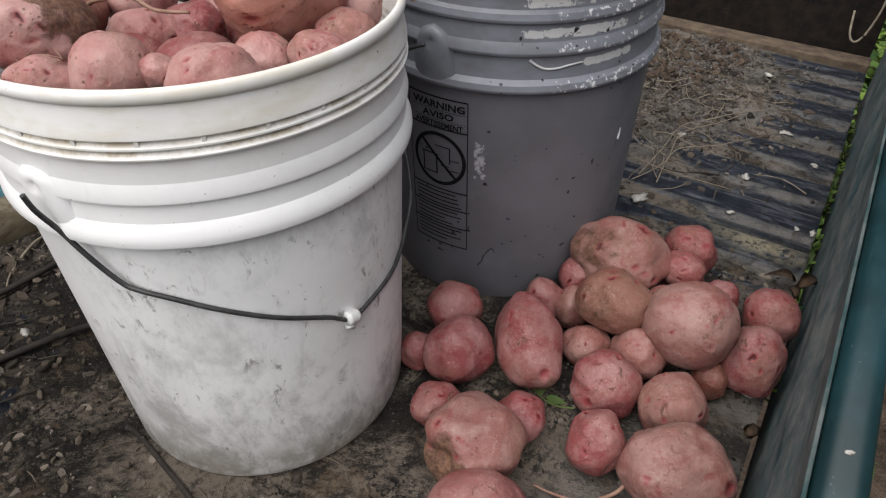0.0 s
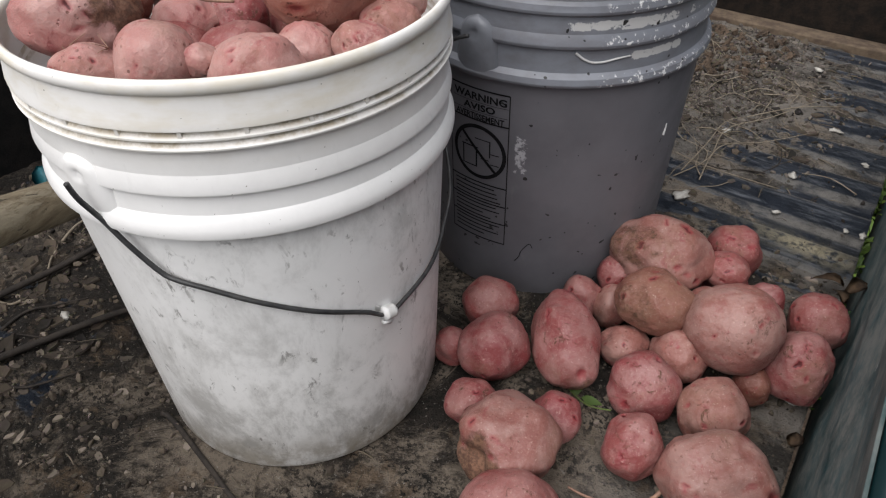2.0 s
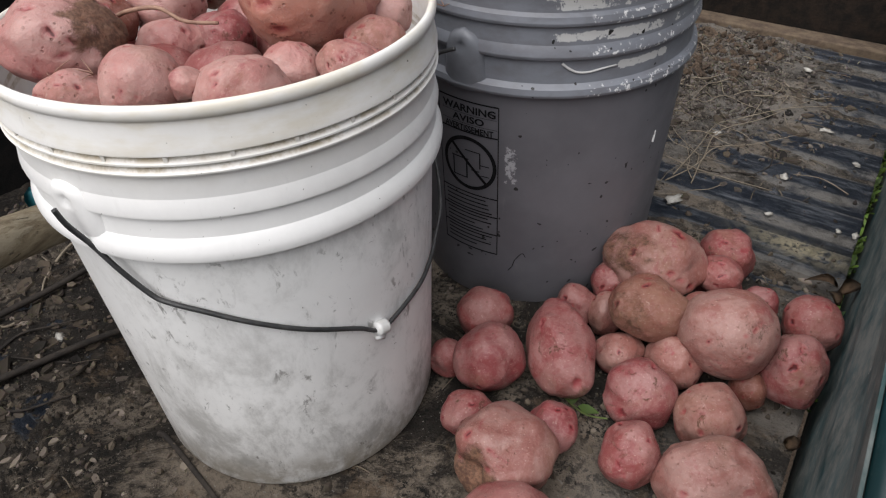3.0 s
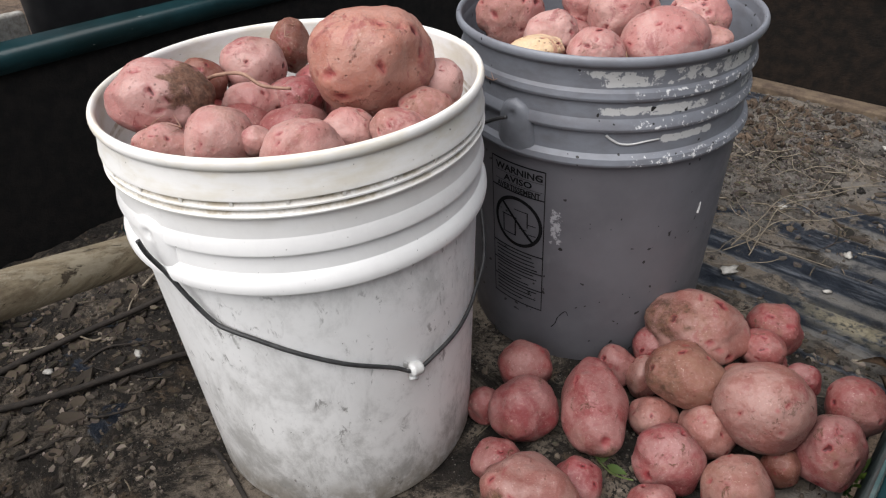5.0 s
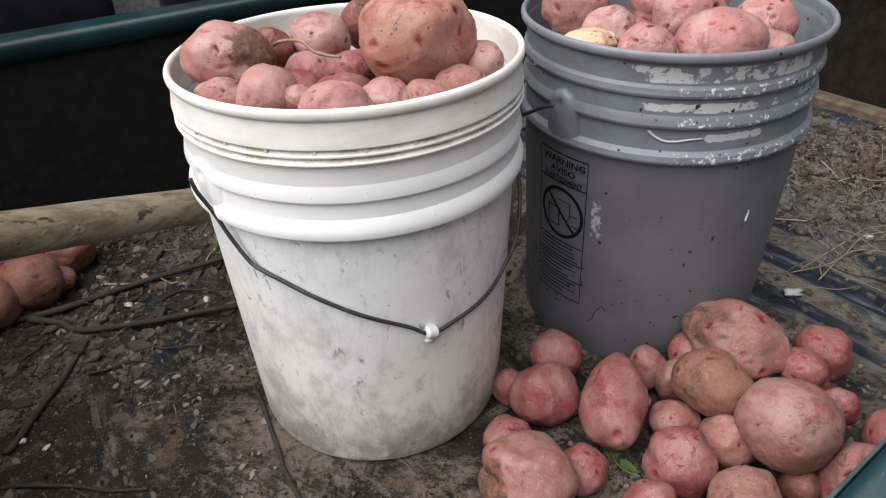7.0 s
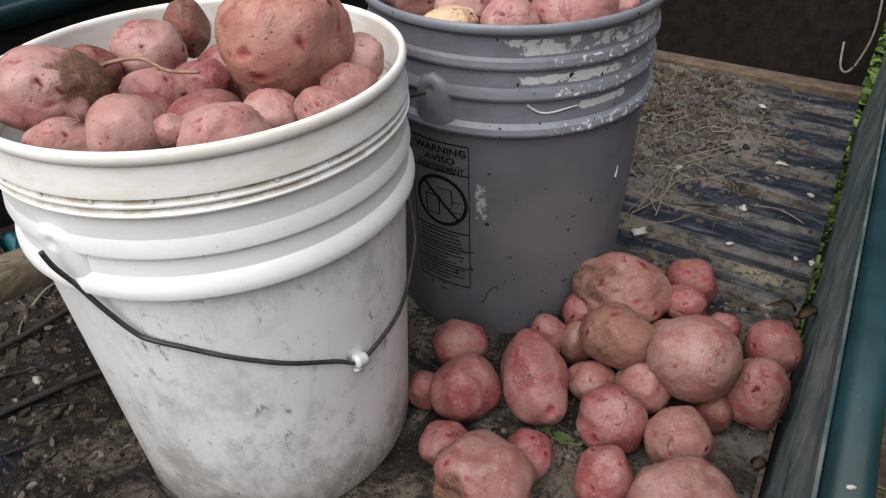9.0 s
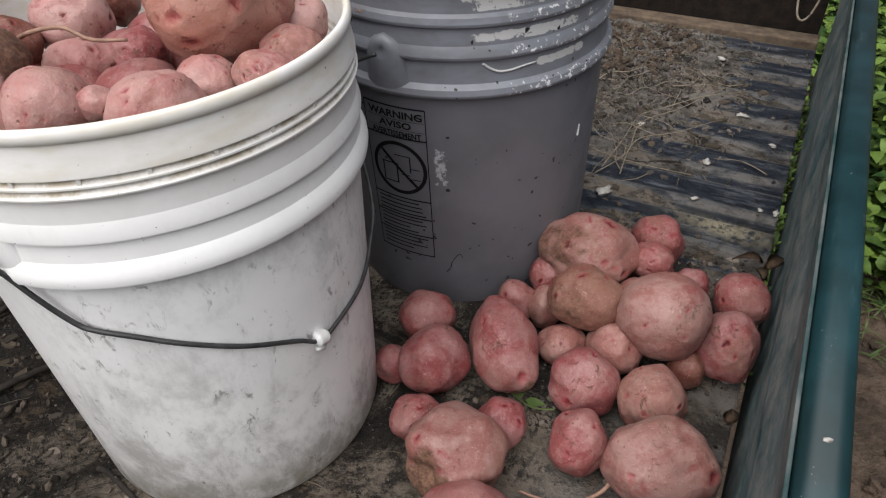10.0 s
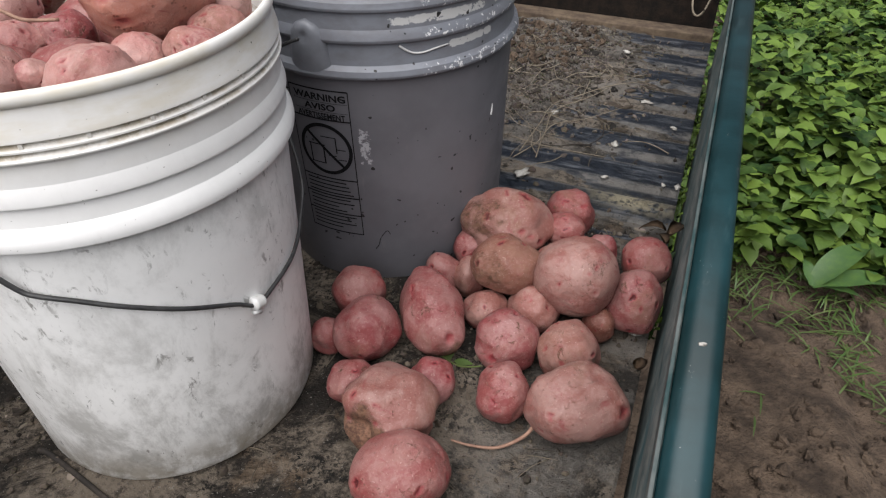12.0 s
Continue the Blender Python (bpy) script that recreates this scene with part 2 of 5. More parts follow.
def green_paint(name="green_paint", dust=0.5):
    n = Nodes(name)
    c = n.mix(n.ramp(n.noise(12, 5, 0.6), 0.35, 0.7), tuple(v * (1 + 1.6 * dust) for v in (0.003, 0.016, 0.018)), tuple(v * (1 + 1.6 * dust) for v in (0.008, 0.034, 0.040)))
    d = n.ramp(n.noise(30, 7, 0.78, stretch=(1, 0.6, 1)), 0.62 - 0.34 * dust, 0.80 - 0.16 * dust, 0, 0.25 + 0.6 * dust)
    c = n.mix(d, c, (0.215, 0.222, 0.205))
    chip = n.ramp(n.noise(130, 5, 0.75, stretch=(1, 0.35, 1)), 0.68, 0.70, 0, 0.9)
    c = n.mix(chip, c, (0.26, 0.27, 0.26))
    rub = n.ramp(n.noise(48, 6, 0.75, stretch=(1, 0.12, 1), shift=(2, 3, 1)), 0.52, 0.66, 0, 0.5 - 0.35 * dust)
    c = n.mix(rub, c, (0.032, 0.066, 0.072))
    return n.done(c, n.ramp(d, 0, 0.6, 0.38 + 0.25 * dust, 0.80), n.noise(160, 4, 0.6), 0.12, 0.001, spec=0.35)


def simple(name, a, b, scale=20.0, rough=0.7, bump=0.3, dist=0.002, metal=0.0, stretch=None, spec=0.5):
    n = Nodes(name)
    c = n.mix(n.ramp(n.noise(scale, 6, 0.65, stretch=stretch), 0.35, 0.68), a, b)
    return n.done(c, rough, n.noise(scale * 5, 5, 0.65, stretch=stretch), bump, dist, metal, spec)


def weathered_wood():
    n = Nodes("weathered_pole_wood")
    grain = n.noise(75, 7, 0.72, stretch=(1, 0.10, 0.6), distort=0.3)
    c = n.mix(n.ramp(grain, 0.36, 0.64), (0.115, 0.088, 0.056), (0.240, 0.200, 0.136))
    flake = n.ramp(n.noise(26, 7, 0.75, stretch=(1, 0.3, 1), shift=(3, 1, 2)), 0.50, 0.60, 0, 0.55)
    c = n.mix(flake, c, (0.300, 0.268, 0.200))
    crack = n.ramp(n.noise(120, 5, 0.7, stretch=(1, 0.06, 0.7), shift=(1, 1, 6)), 0.60, 0.66, 0, 0.85)
    c = n.mix(crack, c, (0.030, 0.020, 0.013))
    h = n.math("ADD", grain, n.math("SUBTRACT", n.math("MULTIPLY", flake, 0.5), crack))
    return n.done(c, 0.88, h, 0.8, 0.003, spec=0.3)


def leafy(name, a, b, rough=0.45):
    n = Nodes(name)
    c = n.mix(n.island(), a, b)
    if rough < 0.9:
        c = n.mix(n.ramp(n.noise(60, 4, 0.6), 0.4, 0.7, 0, 0.35), c, (0.10, 0.17, 0.03))
    n.bsdf.inputs["Transmission Weight"].default_value = 0.0
    n.bsdf.inputs["Subsurface Weight"].default_value = 0.12
    n.bsdf.inputs["Subsurface Radius"].default_value = (0.004, 0.008, 0.002)
    return n.done(c, rough, n.noise(200, 3, 0.6), 0.2, 0.001, spec=0.4)


# skin colours carry light: floor pile darkened for shade, bucket heaps lightened for open sky
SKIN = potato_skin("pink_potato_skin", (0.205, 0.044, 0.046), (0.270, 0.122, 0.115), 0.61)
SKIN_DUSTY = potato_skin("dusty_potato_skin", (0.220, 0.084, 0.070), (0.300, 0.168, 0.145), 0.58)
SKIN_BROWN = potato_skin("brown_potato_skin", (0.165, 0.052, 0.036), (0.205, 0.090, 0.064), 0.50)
SKIN_PALE_LIT = potato_skin("pale_lit_potato_skin", (0.385, 0.168, 0.155), (0.460, 0.272, 0.245), 0.57, 0.6)
SKIN_TAN = potato_skin("tan_potato_skin", (0.390, 0.165, 0.122), (0.440, 0.232, 0.182), 0.62, 0.4)
SKIN_CREAM = potato_skin("cream_potato_skin", (0.62, 0.46, 0.28), (0.66, 0.52, 0.34), 0.68)
LINER = liner_floor()
WHITE = white_plastic()
GREY = grey_plastic()
GREY_EAR = simple("grey_ear_plastic", (0.185, 0.195, 0.218), (0.14, 0.147, 0.165), 30, 0.45, 0.1)
GREEN = green_paint("green_rail_paint", 0.06)
SEAM = simple("chipped_seam", (0.015, 0.045, 0.046), (0.11, 0.125, 0.12), 60, 0.6, 0.3, stretch=(1, 0.3, 1))
GREEN_DUSTY = green_paint("dusty_green_paint", 0.9)
WALL = simple("black_rough_liner", (0.006, 0.006, 0.006), (0.014, 0.012, 0.011), 60, 0.85, 0.6, 0.003, spec=0.25)
WALL_RUST = simple("rust_stained_liner", (0.006, 0.005, 0.004), (0.020, 0.013, 0.009), 45, 0.9, 0.6, 0.003, spec=0.25)
LEDGE = simple("rusty_ledge", (0.13, 0.095, 0.062), (0.055, 0.036, 0.025), 40, 0.9, 0.5)
WOOD = weathered_wood()
WIRE = simple("black_wire", (0.02, 0.02, 0.021), (0.05, 0.05, 0.05), 80, 0.45, 0.2)
CLIP = simple("white_clip_plastic", (0.75, 0.75, 0.74), (0.62, 0.61, 0.58), 90, 0.4, 0.1)
INK = simple("black_ink", (0.006, 0.006, 0.007), (0.012, 0.012, 0.013), 120, 0.7, 0.1, spec=0.15)
BLACK = simple("black_cab_paint", (0.008, 0.008, 0.009), (0.016, 0.016, 0.017), 30, 0.5, 0.1)
STEM = simple("dark_dry_stem", (0.036, 0.028, 0.022), (0.014, 0.011, 0.009), 90, 0.85, 0.5)
STRAW = simple("dry_straw", (0.26, 0.22, 0.165), (0.15, 0.12, 0.085), 90, 0.8, 0.3)
ROOT = simple("pale_root", (0.33, 0.20, 0.14), (0.22, 0.12, 0.085), 120, 0.7, 0.3)
CHIP = simple("white_chip", (0.46, 0.445, 0.41), (0.27, 0.25, 0.22), 120, 0.7, 0.3)
CLOD_DRY = leafy("dry_soil_clod", (0.018, 0.014, 0.012), (0.160, 0.138, 0.118), 0.95)
CLOD = leafy("soil_clod", (0.012, 0.009, 0.007), (0.125, 0.100, 0.075), 0.95)
PALE = simple("dried_mud", (0.26, 0.225, 0.175), (0.16, 0.13, 0.10), 40, 0.95, 0.6)
EARTH = simple("garden_soil", (0.172, 0.120, 0.082), (0.054, 0.036, 0.024), 14, 0.95, 1.0, 0.03)
LEAF = leafy("weed_leaf", (0.008, 0.036, 0.005), (0.135, 0.210, 0.032), 0.6)
CHAFF = leafy("dry_chaff", (0.025, 0.019, 0.014), (0.20, 0.165, 0.12), 0.95)
DOCK = leafy("dock_leaf", (0.045, 0.098, 0.028), (0.068, 0.128, 0.040), 0.5)
GRASS = leafy("grass_blade", (0.045, 0.09, 0.02), (0.10, 0.12, 0.045))


# ---- building helpers ----
def link_mesh(name, bm, material, parent=None, label="", m=None, smooth=True):
    data = bpy.data.meshes.new(name)
    bm.to_mesh(data)
    bm.free()
    for f in data.polygons:
        f.use_smooth = smooth
    data.materials.append(material)
    ob = new(name, data)
    if parent is not None:
        ob.parent = parent
    if m is not None:
        ob.matrix_local = m
    if label:
        ob["label"] = label
    return ob


def part(name, bm, material, parent, label="", smooth=True):
    return link_mesh(name, bm, material, parent, label, None, smooth)


def box(x0, x1, y0, y1, z0, z1, bevel=0.0, seg=2):
    bm = bmesh.new()
    bmesh.ops.create_cube(bm, size=1)
    for v in bm.verts:
        v.co = Vector(((x0 + x1) / 2 + v.co.x * (x1 - x0), (y0 + y1) / 2 + v.co.y * (y1 - y0), (z0 + z1) / 2 + v.co.z * (z1 - z0)))
    if bevel:
        bmesh.ops.bevel(bm, geom=bm.edges[:], offset=bevel, segments=seg, affect="EDGES", profile=0.6)
    return bm


def lathe(profile, segs=112):
    bm = bmesh.new()
    rings = [[bm.verts.new((r * math.cos(2 * math.pi * k / segs), r * math.sin(2 * math.pi * k / segs), z)) for k in range(segs)] for r, z in profile]
    for a, b in zip(rings, rings[1:]):
        for k in range(segs):
            bm.faces.new((a[k], a[(k + 1) % segs], b[(k + 1) % segs], b[k]))
    bm.faces.new(rings[-1])
    bm.faces.new(rings[0][::-1])
    bmesh.ops.recalc_face_normals(bm, faces=bm.faces[:])
    for e in bm.edges:
        if len(e.link_faces) == 2 and e.calc_face_angle() > 0.33:
            e.smooth = False
    return bm


def tube(points, radius, sides=8, taper=None, bm=None, smooth_steps=6):
    """A round tube along a smooth path through points. taper: radius at the far end."""
    pts = [Vector(p) for p in points]
    path = []
    for i in range(len(pts) - 1):
        p0, p1, p2, p3 = pts[max(i - 1, 0)], pts[i], pts[i + 1], pts[min(i + 2, len(pts) - 1)]
        for s in range(smooth_steps):
            t = s / smooth_steps
            path.append(0.5 * ((2 * p1) + (p2 - p0) * t + (2 * p0 - 5 * p1 + 4 * p2 - p3) * t * t + (3 * p1 - p0 - 3 * p2 + p3) * t ** 3))
    path.append(pts[-1])
    bm = bm or bmesh.new()
    rings = []
    for i, p in enumerate(path):
        d = (path[min(i + 1, len(path) - 1)] - path[max(i - 1, 0)]).normalized()
        side = d.cross(Vector((0, 0, 1)) if abs(d.z) < 0.9 else Vector((1, 0, 0))).normalized()
        up = side.cross(d)
        r = radius if taper is None else radius + (taper - radius) * i / (len(path) - 1)
        rings.append([bm.verts.new(p + r * (math.cos(a) * side + math.sin(a) * up)) for a in (2 * math.pi * k / sides for k in range(sides))])
    for a, b in zip(rings, rings[1:]):
        for k in range(sides):
            bm.faces.new((a[k], a[(k + 1) % sides], b[(k + 1) % sides], b[k]))
    bm.faces.new(rings[0][::-1])
    bm.faces.new(rings[-1])
    bmesh.ops.recalc_face_normals(bm, faces=bm.faces[:])
    return bm


def smoothstep(a, b, x):
    t = min(max((x - a) / (b - a), 0), 1)
    return t * t * (3 - 2 * t)


# ---- the bed of the vehicle ----
X0, X1, Y0, Y1 = -0.55, 0.4336, -0.47, 1.135
PITCH = 0.0920


def rib(y):
    """The ribbed profile of the liner across the bed."""
    u = ((y - 0.527) / PITCH) % 1.0
    return -0.008 * smoothstep(0.50, 0.62, u) * (1 - smoothstep(0.84, 0.96, u))


def dirt_height(x, y):
    n1 = noise.fractal(Vector((x * 5, y * 5, 1.7)), 1.0, 2.0, 4)
    n2 = noise.fractal(Vector((x * 26, y * 26, 4.1)), 0.9, 2.0, 4)
    n3 = noise.fractal(Vector((x * 9, y * 40, 9.3)), 0.9, 2.0, 3)
    near = 1 - smoothstep(0.30, 0.50, y)
    heap = math.exp(-((x - 0.14) / 0.20) ** 2 - ((y - 0.90) / 0.27) ** 2)
    clear = smoothstep(0.24, 0.36, x) * smoothstep(0.36, 0.50, y)
    h = -0.0045 + 0.0085 * near + 0.013 * heap - 0.0045 * clear
    n4 = noise.fractal(Vector((x * 90, y * 90, 2.2)), 0.8, 2.0, 2)
    return h + 0.0030 * n1 + 0.0042 * n2 * (0.5 + heap + 0.7 * smoothstep(-0.05, -0.25, x)) + 0.0022 * n3 + 0.0016 * n4 * (0.6 + 1.4 * heap + 0.9 * smoothstep(0.0, -0.3, x))


def sunk(x, y):
    """How far the floor has sagged under the heavy white bucket."""
    return 0.011 * (1 - smoothstep(0.15, 0.24, math.hypot(x + 0.004, y + 0.008)))


def floor_height(x, y):
    return max(rib(y), dirt_height(x, y)) - sunk(x, y)


def build_floor():
    step = 0.004
    nx, ny = int((X1 - X0) / step) + 1, int((Y1 - Y0) / step) + 1
    verts, dirt, clay, left_shade, dry, shoulder = [], [], [], [], [], []
    for j in range(ny):
        y = Y0 + (Y1 - Y0) * j / (ny - 1)
        r = rib(y)
        edge = min(1.0, abs(rib(y + 0.004) - rib(y - 0.004)) / 0.004)
        for i in range(nx):
            x = X0 + (X1 - X0) * i / (nx - 1)
            d = dirt_height(x, y)
            verts.append((x, y, max(r, d) - sunk(x, y)))
            dirt.append(min(max(0.5 + (d - r) / 0.006, 0), 1))
            w = noise.fractal(Vector((x * 7, y * 7, 6.6)), 1.0, 2.0, 4)
            shoulder.append(edge)
            # painted shade deepens towards the head of the bed, with a ragged edge
            left_shade.append(min(max(smoothstep(0.02, -0.40, x + 0.16 * w), 0), 1))
            clay.append(math.exp(-((x - 0.375 + 0.5 * (y - 0.475)) / 0.055) ** 2 - ((y - 0.470) / 0.022) ** 2))
    faces = [(j * nx + i, j * nx + i + 1, (j + 1) * nx + i + 1, (j + 1) * nx + i) for j in range(ny - 1) for i in range(nx - 1)]
    rim = [i for i in range(nx)] + [j * nx + nx - 1 for j in range(1, ny)] + [(ny - 1) * nx + i for i in range(nx - 2, -1, -1)] + [j * nx for j in range(ny - 2, 0, -1)]
    base = len(verts)
    for k in rim:
        verts.append((verts[k][0], verts[k][1], -0.03))
    dirt += [0.2] * len(rim)
    shoulder += [0.0] * len(rim)
    clay += [0.0] * len(rim)
    dry = [max(smoothstep(0.38, 0.56, v[1]), smoothstep(0.25, 0.36, v[0])) for v in verts]
    left_shade += [0.0] * len(rim)
    for k in range(len(rim)):
        q = (k + 1) % len(rim)
        faces.append((rim[k], base + k, base + q, rim[q]))
    faces.append(tuple(base + k for k in range(len(rim)))[::-1])
    data = bpy.data.meshes.new("floor")
    data.from_pydata(verts, [], faces)
    for name, values in (("dirt", dirt), ("clay", clay), ("left_shade", left_shade), ("dry", dry), ("shoulder", shoulder)):
        data.attributes.new(name, "FLOAT", "POINT").data.foreach_set("value", values)
    for f in data.polygons:
        f.use_smooth = True
    data.materials.append(LINER)
    ob = new("floor", data)
    return tagged(ob, "ribbed black bed liner covered with dried grey-brown soil", "truck bed", kind="structure")


build_floor()


def wall_panel(name, bm, material, label):
    return tagged(link_mesh(name, bm, material, smooth=False), label, "wall", kind="structure")


def rounded_rail(length_axis, a, b, c0, c1, z0, z1, lip=0.0):
    """A top rail with a rounded back, from a to b along its axis, between c0 and c1 across."""
    bm = box(a, b, c0, c1, z0, z1) if length_axis == "x" else box(c0, c1, a, b, z0, z1)
    edges = [e for e in bm.edges if abs((e.verts[0].co - e.verts[1].co)[0 if length_axis == "x" else 1]) > 0.1 and e.verts[0].co.z > (z0 + z1) / 2]
    bmesh.ops.bevel(bm, geom=edges, offset=0.0095, segments=6, affect="EDGES", profile=0.5)
    return bm


front = wall_panel("wall_front", box(-0.595, -0.555, Y0, 1.20, -0.03, 0.252, 0.004), WALL, "rough black liner wall at the head of the bed")
part("top_rail", rounded_rail("y", Y0 - 0.02, 1.21, -0.60, -0.550, 0.253, 0.281), GREEN, front, "dark green painted top rail")
far = wall_panel("wall_far", box(-0.55, 0.43, 1.182, 1.22, -0.03, 0.215, 0.004), WALL_RUST, "rough black liner wall along the far side of the bed")
part("top_rail", rounded_rail("x", -0.548, 0.44, 1.172, 1.225, 0.216, 0.247), GREEN, far, "dark green painted top rail")
part("ledge", box(-0.55, 0.4336, 1.135, 1.181, -0.03, 0.012, 0.004), LEDGE, far, "rust-brown ledge at the foot of the wall")
near = wall_panel("wall_near", box(-0.55, 0.43, -0.52, -0.472, -0.03, 0.205, 0.004), WALL, "rough black liner wall along the near side of the bed")
part("top_rail", rounded_rail("x", -0.548, 0.44, -0.525, -0.468, 0.206, 0.250), GREEN, near, "dark green painted top rail")


def chip_bm(seed, size):
    rng = random.Random(seed)
    bm = bmesh.new()
    bmesh.ops.create_icosphere(bm, subdivisions=2, radius=1)
    off = Vector((rng.uniform(-9, 9), 0, 0))
    for v in bm.verts:
        r = 0.85 + 0.8 * noise.noise(v.co * 1.6 + off)
        v.co = Vector((v.co.x * size * r, v.co.y * size * 0.6 * r, v.co.z * size * 0.28 * r))
    return bm


def build_tailgate():
    gate = new("tailgate")
    gate.location = (0.4563, 0.33, -0.007)
    y0, y1 = -0.83, 0.80
    bm = bmesh.new()
    section = [(-0.012, -0.06), (-0.009, 0.05), (-0.0105, 0.10), (-0.0065, 0.16), (-0.0125, 0.2322), (0.0105, 0.2322), (0.0105, -0.06)]
    ends = [[bm.verts.new((x, y, z)) for x, z in section] for y in (y0, y1)]
    k = len(section)
    for i in range(k):
        bm.faces.new((ends[0][i], ends[0][(i + 1) % k], ends[1][(i + 1) % k], ends[1][i]))
    bm.faces.new(ends[0][::-1])
    bm.faces.new(ends[1])
    bmesh.ops.recalc_face_normals(bm, faces=bm.faces[:])
    part("panel", bm, GREEN_DUSTY, gate, "dusty dark green inner panel", smooth=False)
    part("top_rail", rounded_rail("y", y0, y1, -0.0118, 0.0140, 0.2325, 0.2445), GREEN, gate, "glossy blue-green rounded top rail")
    part("seam_strip", box(-0.0152, -0.0128, y0, y1, 0.222, 0.2375, 0.0008), SEAM, gate, "chipped folded seam along the rail", smooth=False)
    part("paint_chip", chip_bm(7, 0.0030), CHIP, gate, "white fleck stuck on the rail").matrix_local = pose(0.0, -0.375, 0.2450, 0, 0, 20)
    for y in (y0 + 0.02, y1 - 0.02):
        part("hinge", tube([(-0.004, y - 0.015, -0.05), (-0.004, y + 0.015, -0.05)], 0.011, 12), GREEN_DUSTY, gate)
    return tagged(gate, "closed dark green steel tailgate with chipped paint", "tailgate")


build_tailgate()

# the back of the cab beyond the head of the bed
cab = new("vehicle_cab")
cab.location = (-0.76, 0.22, 0)
part("back_panel", box(-0.03, 0.03, -1.2, -0.24, -0.3, 1.1, 0.02), BLACK, cab, "black cab panel")
part("back_panel", box(-0.03, 0.03, -0.16, 1.2, -0.3, 1.1, 0.02), BLACK, cab, "black cab panel")
part("seat_base", box(-0.5, -0.04, -1.1, 1.1, -0.3, 0.1, 0.03), BLACK, cab)
part("pale_trim", box(-0.06, -0.04, -0.25, -0.15, 0.1, 0.26, 0.006), CHIP, cab, "pale weathered trim showing in the gap")
tagged(cab, "black cab of the utility vehicle behind the bed", "vehicle cab")

# the pole that lies across the bed
bm = tube([(-0.088, -0.49, 0.285), (-0.140, -0.30, 0.225), (-0.208, -0.05, 0.146), (-0.262, 0.15, 0.083), (-0.317, 0.35, 0.018)], 0.0238, 20, 0.0145)
for v in bm.verts:
    v.co += 0.0014 * noise.noise_vector(v.co * 30)
tagged(link_mesh("wooden_pole", bm, WOOD), "weathered wooden pole leaning from the floor over the bed side", "pole")


# ---- buckets ----
WHITE_WALL, GREY_WALL = (0.1311, 0.0474), (0.1354, 0.0304)


def wall_radius(z, wall):
    return wall[0] + wall[1] * z


def on_wall(angle, z, off=0.0, wall=GREY_WALL):
    r = wall_radius(z, wall) + off
    return Vector((r * math.cos(radians(angle)), r * math.sin(radians(angle)), z))


def rim_and_inside(top):
    return [(0.1462, top - 0.0088)] + [(0.1480 + 0.0030 * math.cos(radians(a)), top - 0.0046 + 0.0046 * math.sin(radians(a))) for a in range(-75, 196, 15)] + [
            (0.1444, top - 0.016), (0.1410, 0.27), (0.1260, 0.02), (0.1230, 0.008), (0.02, 0.006)]


def foot(z, wall):
    r = wall_radius(z, wall)
    return [(0.02, z + 0.003), (r - 0.020, z + 0.003), (r - 0.011, z), (r - 0.0045, z + 0.0012), (r - 0.0016, z + 0.0045), (wall_radius(z + 0.011, wall), z + 0.011)]


def ledge_ring(z, top, r, r_in):
    """A flange with a sloping top, a rounded edge at z and an undercut back to the wall."""
    return [(r_in, z - 0.002), (r - 0.004, z - 0.0012), (r - 0.0006, z + 0.0006), (r, z + 0.003), (r - 0.0012, z + 0.008), (r_in + 0.001, top)]


def white_profile():
    p = foot(-0.0105, WHITE_WALL) + [(wall_radius(z, WHITE_WALL), z) for z in (0.06, 0.12, 0.18, 0.23, 0.2622)]
    p += [(0.1462, 0.2624), (0.1502, 0.2628), (0.1514, 0.2640), (0.1519, 0.2668), (0.1516, 0.2712), (0.1490, 0.2778), (0.1474, 0.2798), (0.1462, 0.2938)]
    p += [(0.1484, 0.2942), (0.1497, 0.2952), (0.1499, 0.2972), (0.1482, 0.3056), (0.1474, 0.3078), (0.1472, 0.3244)]
    p += [(0.1494, 0.3247), (0.1508, 0.3253), (0.1509, 0.3264), (0.1490, 0.3284), (0.1481, 0.3292), (0.1478, 0.3306)]
    p += [(0.1494, 0.3309), (0.1505, 0.3316), (0.1505, 0.3328), (0.1488, 0.3346), (0.1482, 0.3352), (0.1478, 0.3368)]
    p += [(0.1498, 0.3372), (0.1508, 0.3380), (0.1508, 0.3392), (0.1500, 0.3430), (0.1490, 0.3490), (0.1482, 0.3560), (0.1478, 0.3600)]
    return p + rim_and_inside(0.3672)


def grey_profile():
    p = foot(-0.0040, GREY_WALL) + [(wall_radius(z, GREY_WALL), z) for z in (0.06, 0.12, 0.18, 0.23)]
    for z, top, r in ((0.2635, 0.2755, 0.1502), (0.2975, 0.3095, 0.1478), (0.3260, 0.3370, 0.1478)):
        p += ledge_ring(z, top, r, 0.1434)
        p += [(0.1438, top + 0.010)]
    return p + [(0.1446, 0.354)] + rim_and_inside(0.3666)


